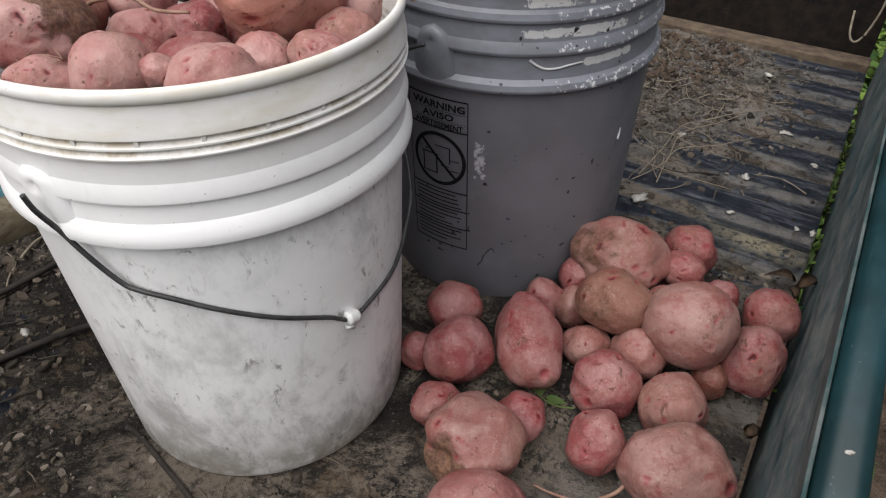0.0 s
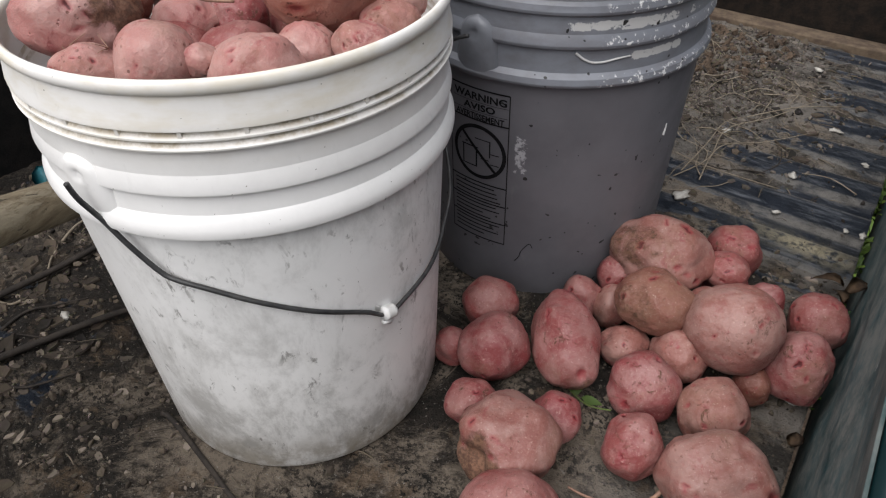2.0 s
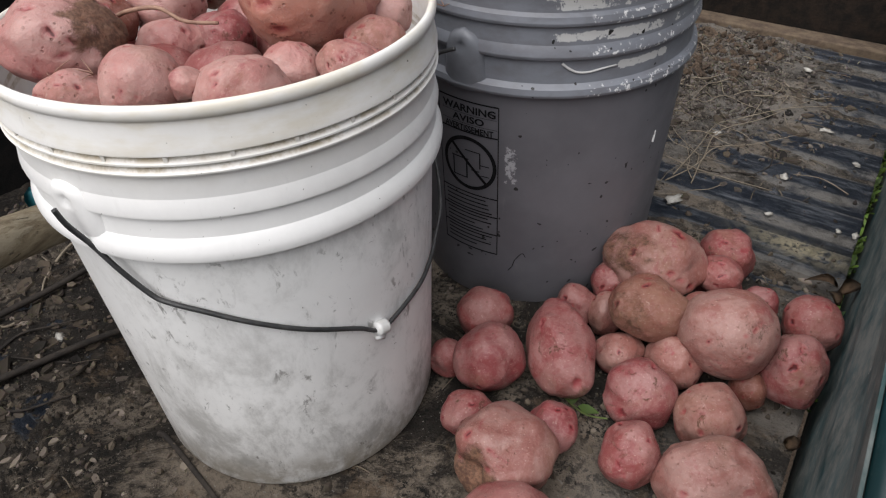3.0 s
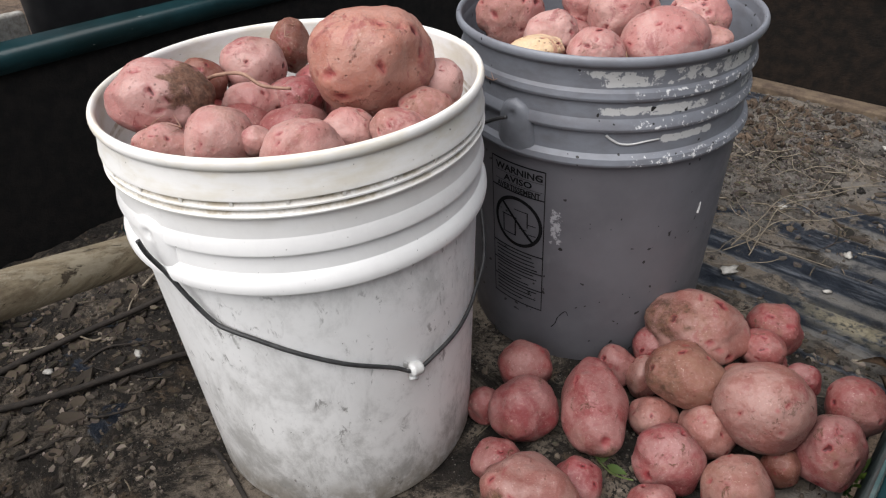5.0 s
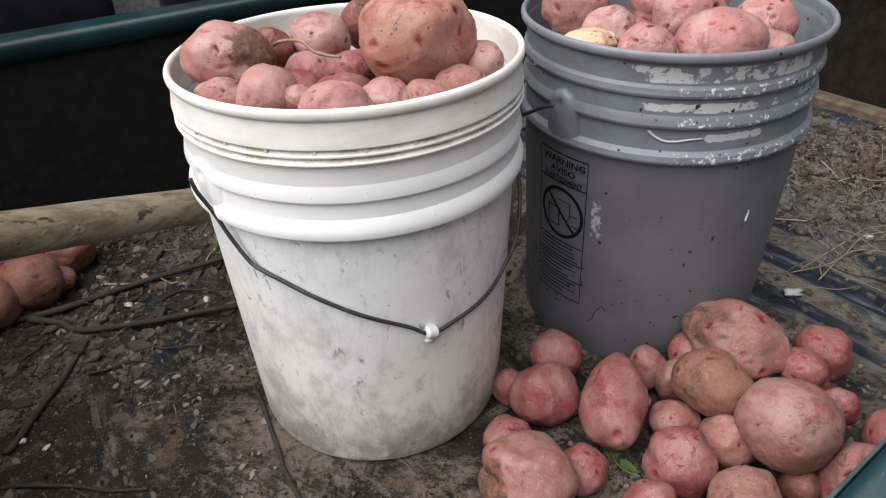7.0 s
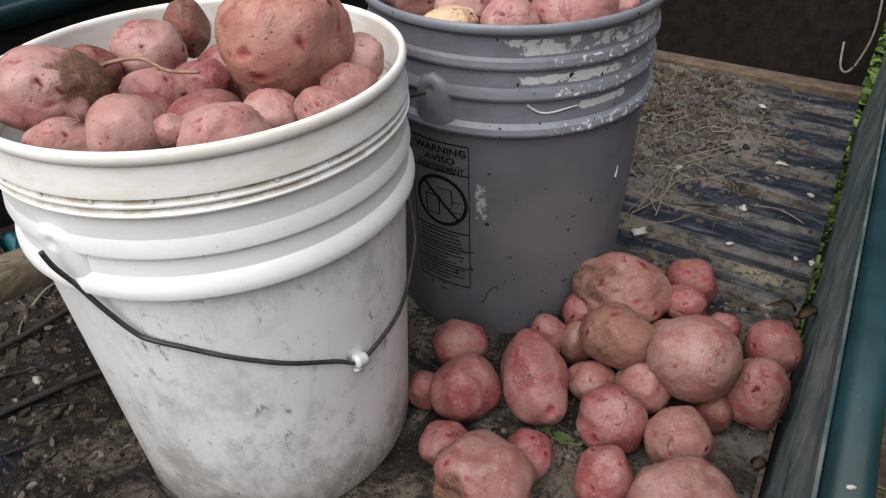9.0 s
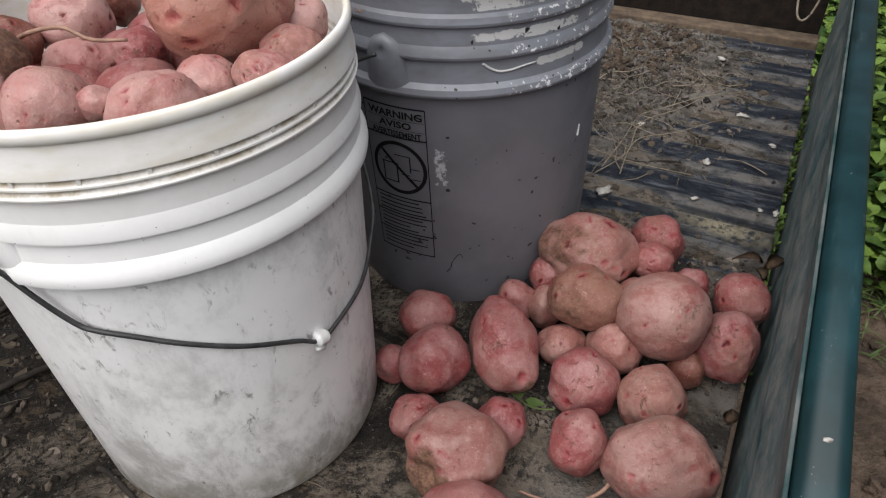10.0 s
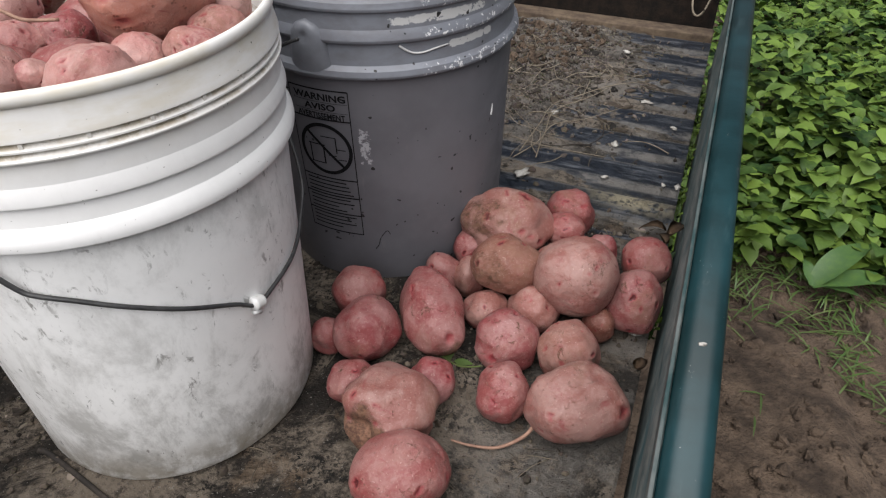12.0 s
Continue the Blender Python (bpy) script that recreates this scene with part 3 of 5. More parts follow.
def build_ear(parent, angle, material, z_hole, wide):
    """The moulded boss that holds the end of the handle."""
    bm = bmesh.new()
    cols, rows = 12, 14
    grid = []
    for i in range(rows + 1):
        v = i / rows
        line = []
        for j in range(cols + 1):
            u = 2 * j / cols - 1
            half = wide + 0.006 * (1 - v)
            z = 0.2625 + v * (z_hole + 0.014 - 0.2625)
            cap = math.sqrt(max(0.0, 1 - max(0.0, (v - 0.62) / 0.38) ** 2))
            a = u * half * max(cap, 0.05)
            r = 0.1452 + 0.0062 * (1 - abs(u) ** 4) * (1 - smoothstep(0.90, 1.0, v)) * (0.7 + 0.3 * smoothstep(0.0, 0.5, v))
            hole = math.hypot(a, z - z_hole)
            if hole < 0.0042:
                r -= 0.005 * (1 - hole / 0.0042)
            line.append(bm.verts.new((r * math.cos(a / 0.15), r * math.sin(a / 0.15), z)))
        grid.append(line)
    for i in range(rows):
        for j in range(cols):
            bm.faces.new((grid[i][j], grid[i][j + 1], grid[i + 1][j + 1], grid[i + 1][j]))
    border = grid[0] + [l[-1] for l in grid[1:]] + grid[-1][-2::-1] + [l[0] for l in grid[-2:0:-1]]
    inner = [bm.verts.new((v.co.x * 0.94, v.co.y * 0.94, v.co.z)) for v in border]
    for k in range(len(border)):
        q = (k + 1) % len(border)
        bm.faces.new((border[k], inner[k], inner[q], border[q]))
    bmesh.ops.recalc_face_normals(bm, faces=bm.faces[:])
    ob = part("handle_ear", bm, material, parent)
    ob.rotation_euler = (0, 0, radians(angle))
    return ob


def lean(ax, ay, x, y):
    z = Vector((ax, ay, 1)).normalized()
    x_axis = Vector((1, 0, -ax)).normalized()
    y_axis = z.cross(x_axis)
    m = Matrix((x_axis, y_axis, z)).transposed().to_4x4()
    m.translation = (x, y, 0.0)
    return m


white = new("plastic_bucket")
white.matrix_world = lean(-0.0255, -0.0139, -0.0035, -0.0078)
body = part("body", lathe(white_profile()), WHITE, white)
for a in (-85.6, 92):
    build_ear(body, a, WHITE, 0.299, 0.020)
for k in range(26):
    a = 2 * math.pi * k / 26
    bm = box(0.1468, 0.1498, -0.0012, 0.0012, 0.3330, 0.3376)
    rib_ob = part("rib", bm, WHITE, body, smooth=False)
    rib_ob.rotation_euler = (0, 0, a)
HANDLE = [(-84.6, 0.2998, 0.0154), (-83.8, 0.2876, 0.0138), (-82.1, 0.2694, 0.0082), (-77.6, 0.2507, 0.0064), (-72.0, 0.2306, 0.0044), (-68.1, 0.2246, 0.0039), (-60.3, 0.2178, 0.0029),
          (-48.0, 0.2033, 0.0024), (-34.0, 0.1852, 0.0024), (-19.0, 0.1655, 0.0024), (-11.4, 0.1518, 0.0034), (-2.4, 0.1538, 0.0024), (10, 0.1575, 0.0024), (20, 0.1620, 0.0024), (28, 0.1700, 0.0034),
          (40, 0.1897, 0.0084), (55, 0.2227, 0.0092), (72, 0.2617, 0.0106), (85, 0.2887, 0.0138), (92, 0.2998, 0.0154)]
handle = part("wire_handle", tube([on_wall(a, z, off, WHITE_WALL) for a, z, off in HANDLE], 0.0018, 8), WIRE, white, "black wire handle hanging down")
bm = bmesh.new()
c0, c1 = on_wall(-13.2, 0.1552, 0.0041, WHITE_WALL), on_wall(-9.3, 0.1529, 0.0040, WHITE_WALL)
along = (c1 - c0).normalized()
tube([c0, c0 + along * 0.005, c0 + along * 0.007, c1], 0.0056, 14, bm=bm, smooth_steps=2)
tube([c0 - along * 0.001 + Vector((0, 0, -0.006)), c0 + along * 0.005 + Vector((0.001, 0, -0.008))], 0.003, 8, bm=bm, smooth_steps=2)
part("clip", bm, CLIP, handle, "small white plastic grip clip")
tagged(white, "stained white plastic bucket heaped with pink potatoes", "bucket", "buckets in the bed")

GX, GY = 0.0842, 0.3204
grey = new("plastic_bucket")
grey.matrix_world = lean(-0.0086, -0.0321, GX, GY)
body = part("body", lathe(grey_profile()), GREY, grey)
for a in (-92, 88):
    build_ear(body, a, GREY_EAR, 0.303, 0.0175)
part("wire_handle", tube([on_wall(-92, 0.303, 0.014), on_wall(-97, 0.297, 0.016), on_wall(-106, 0.282, 0.016), on_wall(-116, 0.266, 0.013), on_wall(-130, 0.235, 0.006), on_wall(-155, 0.21, 0.004),
                          on_wall(-190, 0.20, 0.004), on_wall(-225, 0.23, 0.006), on_wall(-260, 0.28, 0.016), on_wall(-272, 0.300, 0.014)], 0.0018, 8), WIRE, grey, "black wire handle")
DRIP = simple("dried_white_paint", (0.62, 0.62, 0.61), (0.50, 0.50, 0.49), 60, 0.5, 0.2)
drip = tube([Vector((0.1446 * math.cos(radians(a)), 0.1446 * math.sin(radians(a)), z)) for a, z in ((-57.6, 0.2940), (-55.2, 0.2892), (-52.1, 0.2856), (-48.2, 0.2852), (-43.5, 0.2872), (-38.6, 0.2884))], 0.0012, 7, 0.0007)
part("paint_drip", drip, DRIP, grey, "curved run of dried white paint")
drip = tube([on_wall(-11.2, 0.2010, 0.0002), on_wall(-11.5, 0.1950, 0.0004), on_wall(-11.9, 0.1890, 0.0003)], 0.0005, 7, 0.0014)
part("paint_drip", drip, DRIP, grey, "small white paint drop")
scuff = tube([on_wall(-73.4, 0.0520, -0.0002), on_wall(-71.6, 0.0590, -0.0001), on_wall(-70.6, 0.0680, -0.0001), on_wall(-67.5, 0.0784, -0.0001), on_wall(-66.0, 0.0730, -0.0002)], 0.0006, 6, 0.0004)
part("scuff_mark", scuff, INK, grey, "black scuff mark")
tagged(grey, "paint-splashed grey plastic bucket filled with potatoes", "bucket", "buckets in the bed")

# the printed warning on the grey bucket: u along the wall in metres from its left edge, z up
A_LEFT, A_RIGHT, Z_TOP, Z_BOTTOM = -105.4, -78.4, 0.2468, 0.0712
label_ob = new("warning_label", bpy.data.meshes.new("warning_label"))


def wrap(bm, off=0.0006):
    """Lays a flat drawing (x: 0 to 1 across the label, y: height) on the wall."""
    for v in bm.verts:
        v.co = on_wall(A_LEFT + (A_RIGHT - A_LEFT) * v.co.x, v.co.y, off + v.co.z)


def bar(bm, x0, x1, z0, z1, n=8):
    lo = [bm.verts.new((x0 + (x1 - x0) * k / n, z0, 0)) for k in range(n + 1)]
    hi = [bm.verts.new((x0 + (x1 - x0) * k / n, z1, 0)) for k in range(n + 1)]
    for k in range(n):
        bm.faces.new((lo[k], lo[k + 1], hi[k + 1], hi[k]))


WIDTH = 0.0675
def rule(name, x0, x1, z0, z1, parent, n=8):
    bm = bmesh.new()
    bar(bm, x0, x1, z0, z1, n)
    wrap(bm)
    return part(name, bm, INK, parent)


def upright(bm, x0, x1, n=14):
    cols = [[bm.verts.new((x, Z_BOTTOM + (Z_TOP + 0.0011 - Z_BOTTOM) * k / n, 0)) for k in range(n + 1)] for x in (x0, x1)]
    for k in range(n):
        bm.faces.new((cols[0][k], cols[1][k], cols[1][k + 1], cols[0][k + 1]))


bm = bmesh.new()
upright(bm, 0.985, 1.0)
wrap(bm)
bm.to_mesh(label_ob.data)
bm.free()
label_ob.data.materials.append(INK)
label_ob.parent = grey
label_ob["label"] = "black printed warning label with border"
bm = bmesh.new()
upright(bm, 0.0, 0.015)
wrap(bm)
part("border_line", bm, INK, label_ob)
for z in (Z_TOP, 0.2140, 0.1430, 0.1200, 0.0970, Z_BOTTOM):
    rule("border_line", 0.015, 0.985, z, z + 0.0015, label_ob)
for z in (0.2337, 0.2235):
    rule("thin_line", 0.08, 0.97, z, z + 0.0004, label_ob)


def sign_bm(centre_x, centre_z, radius):
    bm = bmesh.new()
    n = 48
    for k in range(n):
        quad = []
        for a, r in ((k, radius), (k + 1, radius), (k + 1, radius - 0.0040), (k, radius - 0.0040)):
            t = 2 * math.pi * a / n
            quad.append(bm.verts.new((centre_x + r * math.cos(t) / WIDTH, centre_z + r * math.sin(t), 0)))
        bm.faces.new(quad)
    for k in range(10):
        quad = []
        for s, w in ((k, -1), (k + 1, -1), (k + 1, 1), (k, 1)):
            d = -radius + 2 * radius * s / 10
            quad.append(bm.verts.new((centre_x + (d + 0.0016 * w) * 0.707 / WIDTH, centre_z + (-d + 0.0016 * w) * 0.707, 0)))
        bm.faces.new(quad)
    return bm


bm = sign_bm(0.52, 0.1795, 0.0305)
wrap(bm)
part("prohibition_sign", bm, INK, label_ob)
bm = bmesh.new()
for x0, x1, z0, z1 in ((0.24, 0.50, 0.1615, 0.1627), (0.24, 0.2615, 0.1627, 0.1835), (0.475, 0.50, 0.1627, 0.1835), (0.22, 0.52, 0.1835, 0.1847), (0.46, 0.70, 0.1940, 0.1950), (0.70, 0.72, 0.1765, 0.1950), (0.72, 0.86, 0.1685, 0.1695), (0.72, 0.86, 0.1805, 0.1815), (0.56, 0.70, 0.1725, 0.1735)):
    bar(bm, x0, x1, z0, z1, 3)
wrap(bm)
part("pictogram", bm, INK, label_ob)


def text_on_label(word, centre_z, height, width):
    curve = bpy.data.curves.new("lettering", "FONT")
    curve.body, curve.align_x, curve.align_y, curve.resolution_u, curve.offset = word, "CENTER", "CENTER", 3, 0.028
    tmp = new("lettering", curve)
    bpy.context.view_layer.update()
    mesh = bpy.data.meshes.new_from_object(tmp.evaluated_get(bpy.context.evaluated_depsgraph_get()))
    bpy.data.objects.remove(tmp)
    bm = bmesh.new()
    bm.from_mesh(mesh)
    xs, ys = [v.co.x for v in bm.verts], [v.co.y for v in bm.verts]
    for v in bm.verts:
        v.co = Vector((0.52 + (v.co.x - (min(xs) + max(xs)) / 2) / (max(xs) - min(xs)) * width, centre_z + (v.co.y - (min(ys) + max(ys)) / 2) / (max(ys) - min(ys)) * height, 0))
    wrap(bm)
    part("lettering", bm, INK, label_ob, smooth=False)


text_on_label("WARNING", 0.2395, 0.0078, 0.86)
text_on_label("AVISO", 0.2288, 0.0072, 0.52)
text_on_label("AVERTISSEMENT", 0.2188, 0.0066, 0.80)
rng = random.Random(5)
for top, count in ((0.1400, 4), (0.1175, 4), (0.0945, 4)):
    for k in range(count):
        bm = bmesh.new()
        bar(bm, 0.08, 0.60 + 0.32 * rng.random(), top - 0.0050 * k - 0.0014, top - 0.0050 * k)
        wrap(bm)
        part("text_line", bm, INK, label_ob)


# ---- potatoes ----
def potato_mesh(seed, sx, sy, sz, lump=0.12, eyes=19, lobes=(), clay=0.0, mud=None, sub=5):
    rng = random.Random(seed)
    bm = bmesh.new()
    bmesh.ops.create_icosphere(bm, subdivisions=sub, radius=1)
    spots = []
    for _ in range(max(eyes, 11) + 4):
        d = Vector((rng.gauss(0, 1), rng.gauss(0, 1), rng.gauss(0, 1))).normalized()
        u = d.cross(Vector((rng.gauss(0, 1), rng.gauss(0, 1), rng.gauss(0, 1)))).normalized()
        spots.append((d, rng.uniform(0.06, 0.14), rng.uniform(0.03, 0.075), u, rng.uniform(0.6, 1.0), rng.uniform(1.2, 2.8)))
    off = Vector((rng.uniform(-9, 9), rng.uniform(-9, 9), rng.uniform(-9, 9)))
    mud = Vector(mud or (rng.gauss(0, 1), rng.gauss(0, 1), rng.gauss(0, 0.6))).normalized()
    size = (sx * sy * sz) ** (1 / 3)
    eye, dirt = [], []
    for v in bm.verts:
        d = v.co.copy()
        r = 1 + 1.35 * lump * noise.noise(d * 1.0 + off) + 0.60 * lump * noise.noise(d * 1.9 + off) + 0.018 * noise.noise(d * 5 + off) + 0.009 * noise.noise(d * 13 + off)
        for c, amount, width in lobes:
            r += amount * math.exp(-(d - c).length_squared / width)
        e = 0.0
        for c, w, depth, u, tint, slim in spots:
            q = (2 - 2 * d.dot(c) + (slim * slim - 1) * d.dot(u) ** 2) / (w * w)
            if q < 9:
                g = math.exp(-q)
                r -= depth * g * 1.1 - 0.020 * math.exp(-((math.sqrt(q) - 1.6) ** 2) * 3)
                e = max(e, tint - tint * smoothstep(0.5, 1.7, q * (1 + 0.8 * noise.noise(d * 14 + off))))
        m = 0.0
        if clay:
            m = smoothstep(0.48, 0.95, d.dot(mud) + 0.35 * noise.noise(d * 3.1 + off)) * clay
            r += 0.012 * m * noise.noise(d * 22)
        eye.append(e)
        dirt.append(m)
        v.co = Vector((d.x * sx, d.y * sy, d.z * sz)) * r
    data = bpy.data.meshes.new("potato")
    bm.to_mesh(data)
    bm.free()
    for name, values in (("eye", eye), ("clay", dirt)):
        data.attributes.new(name, "FLOAT", "POINT").data.foreach_set("value", values)
    for f in data.polygons:
        f.use_smooth = True
    return data


def potato(seed, x, y, z, sx, sy, sz, turn=31, tilt=0, roll=0, skin=None, label="pink potato with dusty skin", group="potatoes", **shape):
    data = potato_mesh(seed, sx, sy, sz, **shape)
    data.materials.append(skin or SKIN)
    ob = new("potato", data)
    ob.matrix_world = pose(x, y, z, tilt, roll, turn)
    return tagged(ob, label, "potato", group)


PILE = "potatoes spilled on the bed floor"
ON_FLOOR = "pink potato lying on the dirty bed floor"
PILED = "pink potato resting on others in the pile"
HUMP = [(Vector((-0.9, 0, -0.4)), 0.20, 0.25)]
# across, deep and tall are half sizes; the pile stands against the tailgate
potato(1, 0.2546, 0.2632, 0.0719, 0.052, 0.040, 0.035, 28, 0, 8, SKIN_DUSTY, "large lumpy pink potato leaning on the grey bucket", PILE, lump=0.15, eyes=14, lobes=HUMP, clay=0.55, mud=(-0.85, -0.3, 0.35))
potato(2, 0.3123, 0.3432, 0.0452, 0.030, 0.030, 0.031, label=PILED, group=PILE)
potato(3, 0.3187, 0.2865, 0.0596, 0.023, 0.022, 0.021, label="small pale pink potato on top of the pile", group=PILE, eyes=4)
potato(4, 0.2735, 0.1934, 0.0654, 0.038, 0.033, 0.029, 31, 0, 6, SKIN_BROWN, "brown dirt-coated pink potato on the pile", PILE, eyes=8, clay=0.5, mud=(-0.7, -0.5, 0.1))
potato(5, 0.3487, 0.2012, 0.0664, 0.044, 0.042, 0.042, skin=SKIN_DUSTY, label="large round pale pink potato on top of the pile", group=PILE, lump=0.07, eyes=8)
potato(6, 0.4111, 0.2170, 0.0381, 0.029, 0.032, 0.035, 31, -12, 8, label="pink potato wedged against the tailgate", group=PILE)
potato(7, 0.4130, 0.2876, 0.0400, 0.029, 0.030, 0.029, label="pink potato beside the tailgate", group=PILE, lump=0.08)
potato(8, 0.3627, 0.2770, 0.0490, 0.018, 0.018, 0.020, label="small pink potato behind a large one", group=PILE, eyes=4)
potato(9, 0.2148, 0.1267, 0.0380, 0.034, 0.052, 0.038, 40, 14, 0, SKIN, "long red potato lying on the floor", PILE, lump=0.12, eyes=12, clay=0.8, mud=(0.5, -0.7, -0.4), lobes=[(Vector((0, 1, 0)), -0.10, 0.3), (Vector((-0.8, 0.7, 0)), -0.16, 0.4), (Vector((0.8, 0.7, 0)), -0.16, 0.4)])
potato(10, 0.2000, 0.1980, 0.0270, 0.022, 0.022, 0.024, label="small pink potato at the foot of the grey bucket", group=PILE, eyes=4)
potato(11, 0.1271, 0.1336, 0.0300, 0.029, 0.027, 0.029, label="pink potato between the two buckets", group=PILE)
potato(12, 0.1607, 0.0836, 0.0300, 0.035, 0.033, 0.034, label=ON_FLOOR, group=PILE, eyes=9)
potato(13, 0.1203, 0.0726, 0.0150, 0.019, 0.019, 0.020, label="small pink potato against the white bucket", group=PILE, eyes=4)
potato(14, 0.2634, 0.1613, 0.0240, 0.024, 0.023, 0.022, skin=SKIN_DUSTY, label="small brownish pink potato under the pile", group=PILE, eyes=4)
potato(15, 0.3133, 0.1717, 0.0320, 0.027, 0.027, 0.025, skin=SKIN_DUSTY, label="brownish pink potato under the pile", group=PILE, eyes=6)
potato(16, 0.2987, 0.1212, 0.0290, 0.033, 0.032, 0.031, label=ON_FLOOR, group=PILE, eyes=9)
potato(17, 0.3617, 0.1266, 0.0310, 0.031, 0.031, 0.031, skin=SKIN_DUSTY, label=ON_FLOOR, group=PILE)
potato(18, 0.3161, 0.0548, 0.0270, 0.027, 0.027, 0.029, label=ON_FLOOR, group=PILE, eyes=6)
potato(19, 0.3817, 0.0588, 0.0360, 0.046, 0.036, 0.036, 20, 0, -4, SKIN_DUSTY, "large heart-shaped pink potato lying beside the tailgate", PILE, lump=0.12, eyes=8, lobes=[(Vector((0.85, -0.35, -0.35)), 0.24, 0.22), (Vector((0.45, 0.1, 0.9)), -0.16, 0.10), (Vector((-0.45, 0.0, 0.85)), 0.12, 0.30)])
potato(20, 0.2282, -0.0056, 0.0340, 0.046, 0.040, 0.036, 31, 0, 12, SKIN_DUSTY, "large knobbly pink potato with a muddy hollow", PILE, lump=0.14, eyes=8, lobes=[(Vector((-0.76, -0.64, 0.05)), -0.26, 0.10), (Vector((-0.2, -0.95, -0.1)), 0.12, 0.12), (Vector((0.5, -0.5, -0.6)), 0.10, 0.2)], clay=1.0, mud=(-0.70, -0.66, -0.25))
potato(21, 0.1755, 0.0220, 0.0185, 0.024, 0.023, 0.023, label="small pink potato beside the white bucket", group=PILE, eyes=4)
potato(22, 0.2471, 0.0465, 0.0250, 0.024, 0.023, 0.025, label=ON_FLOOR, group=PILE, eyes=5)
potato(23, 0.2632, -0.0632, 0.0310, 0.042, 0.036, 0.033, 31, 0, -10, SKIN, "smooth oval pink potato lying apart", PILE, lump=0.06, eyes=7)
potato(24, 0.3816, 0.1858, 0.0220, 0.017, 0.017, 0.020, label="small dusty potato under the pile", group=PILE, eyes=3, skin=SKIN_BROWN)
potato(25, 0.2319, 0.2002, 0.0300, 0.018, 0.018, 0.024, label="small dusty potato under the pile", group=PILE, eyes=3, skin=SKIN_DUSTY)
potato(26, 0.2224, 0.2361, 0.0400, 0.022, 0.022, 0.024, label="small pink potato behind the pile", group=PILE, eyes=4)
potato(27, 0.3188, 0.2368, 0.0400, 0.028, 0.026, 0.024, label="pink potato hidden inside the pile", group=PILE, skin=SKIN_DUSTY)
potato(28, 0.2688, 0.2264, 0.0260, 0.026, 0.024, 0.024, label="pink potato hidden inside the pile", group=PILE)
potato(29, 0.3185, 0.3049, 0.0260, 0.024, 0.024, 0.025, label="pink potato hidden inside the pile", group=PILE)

IN_WHITE = "potatoes in the white bucket"
LIES = "pink potato heaped in the white bucket"
potato(40, 0.0469, 0.0176, 0.3807, 0.0475, 0.042, 0.0400, 54, 0, -6, SKIN_TAN, "very large tan-pink potato on top of the heap", IN_WHITE, lump=0.10, eyes=30)
potato(41, -0.0516, -0.1018, 0.3645, 0.037, 0.032, 0.028, 54, 0, 10, SKIN_PALE_LIT, "pink potato with a dark muddy end", IN_WHITE, lump=0.10, eyes=8, clay=1.0, mud=(0.75, -0.35, 0.55))
potato(42, 0.0245, -0.1073, 0.3543, 0.0245, 0.023, 0.024, 45, 0, 0, SKIN_PALE_LIT, LIES, IN_WHITE, lump=0.07, eyes=6)
potato(43, -0.0093, -0.1306, 0.3464, 0.022, 0.018, 0.018, 45, skin=SKIN_PALE_LIT, label=LIES, group=IN_WHITE, eyes=4)
potato(44, 0.0799, -0.0801, 0.3523, 0.0285, 0.024, 0.0235, 45, 0, 6, SKIN_PALE_LIT, LIES, IN_WHITE, lump=0.08, eyes=7)
potato(45, -0.0783, -0.0038, 0.3531, 0.0275, 0.026, 0.0255, 54, 0, 8, SKIN_PALE_LIT, LIES, IN_WHITE, lump=0.08, eyes=7)
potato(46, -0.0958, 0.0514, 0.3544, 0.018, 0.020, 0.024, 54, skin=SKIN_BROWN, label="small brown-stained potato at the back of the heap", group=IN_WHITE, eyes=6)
potato(47, -0.0377, -0.0367, 0.3408, 0.024, 0.020, 0.018, 45, label=LIES, group=IN_WHITE, skin=SKIN_PALE_LIT)
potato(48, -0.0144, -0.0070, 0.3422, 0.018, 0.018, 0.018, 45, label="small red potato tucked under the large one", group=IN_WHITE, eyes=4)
potato(49, 0.0706, -0.0312, 0.3453, 0.021, 0.019, 0.018, 45, label=LIES, group=IN_WHITE, skin=SKIN_PALE_LIT)
potato(50, 0.1055, -0.0159, 0.3515, 0.021, 0.019, 0.017, 45, label="orange-pink potato with scuffed skin", group=IN_WHITE, skin=SKIN_PALE_LIT)
potato(51, 0.0950, 0.0249, 0.3512, 0.022, 0.020, 0.017, 45, label=LIES, group=IN_WHITE, skin=SKIN_PALE_LIT)
potato(52, 0.0744, 0.0586, 0.3578, 0.021, 0.020, 0.019, 54, label=LIES, group=IN_WHITE, skin=SKIN_PALE_LIT)
potato(53, 0.0487, -0.0938, 0.3573, 0.012, 0.010, 0.010, 45, label="tiny knob-like potato between larger ones", group=IN_WHITE, eyes=2, skin=SKIN_PALE_LIT)
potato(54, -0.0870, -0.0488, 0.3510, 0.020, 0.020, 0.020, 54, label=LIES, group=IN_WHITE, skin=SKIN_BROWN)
potato(55, 0.0354, -0.0585, 0.3377, 0.016, 0.016, 0.015, 45, label="tiny pink potato between larger ones", group=IN_WHITE, eyes=3, skin=SKIN_PALE_LIT)
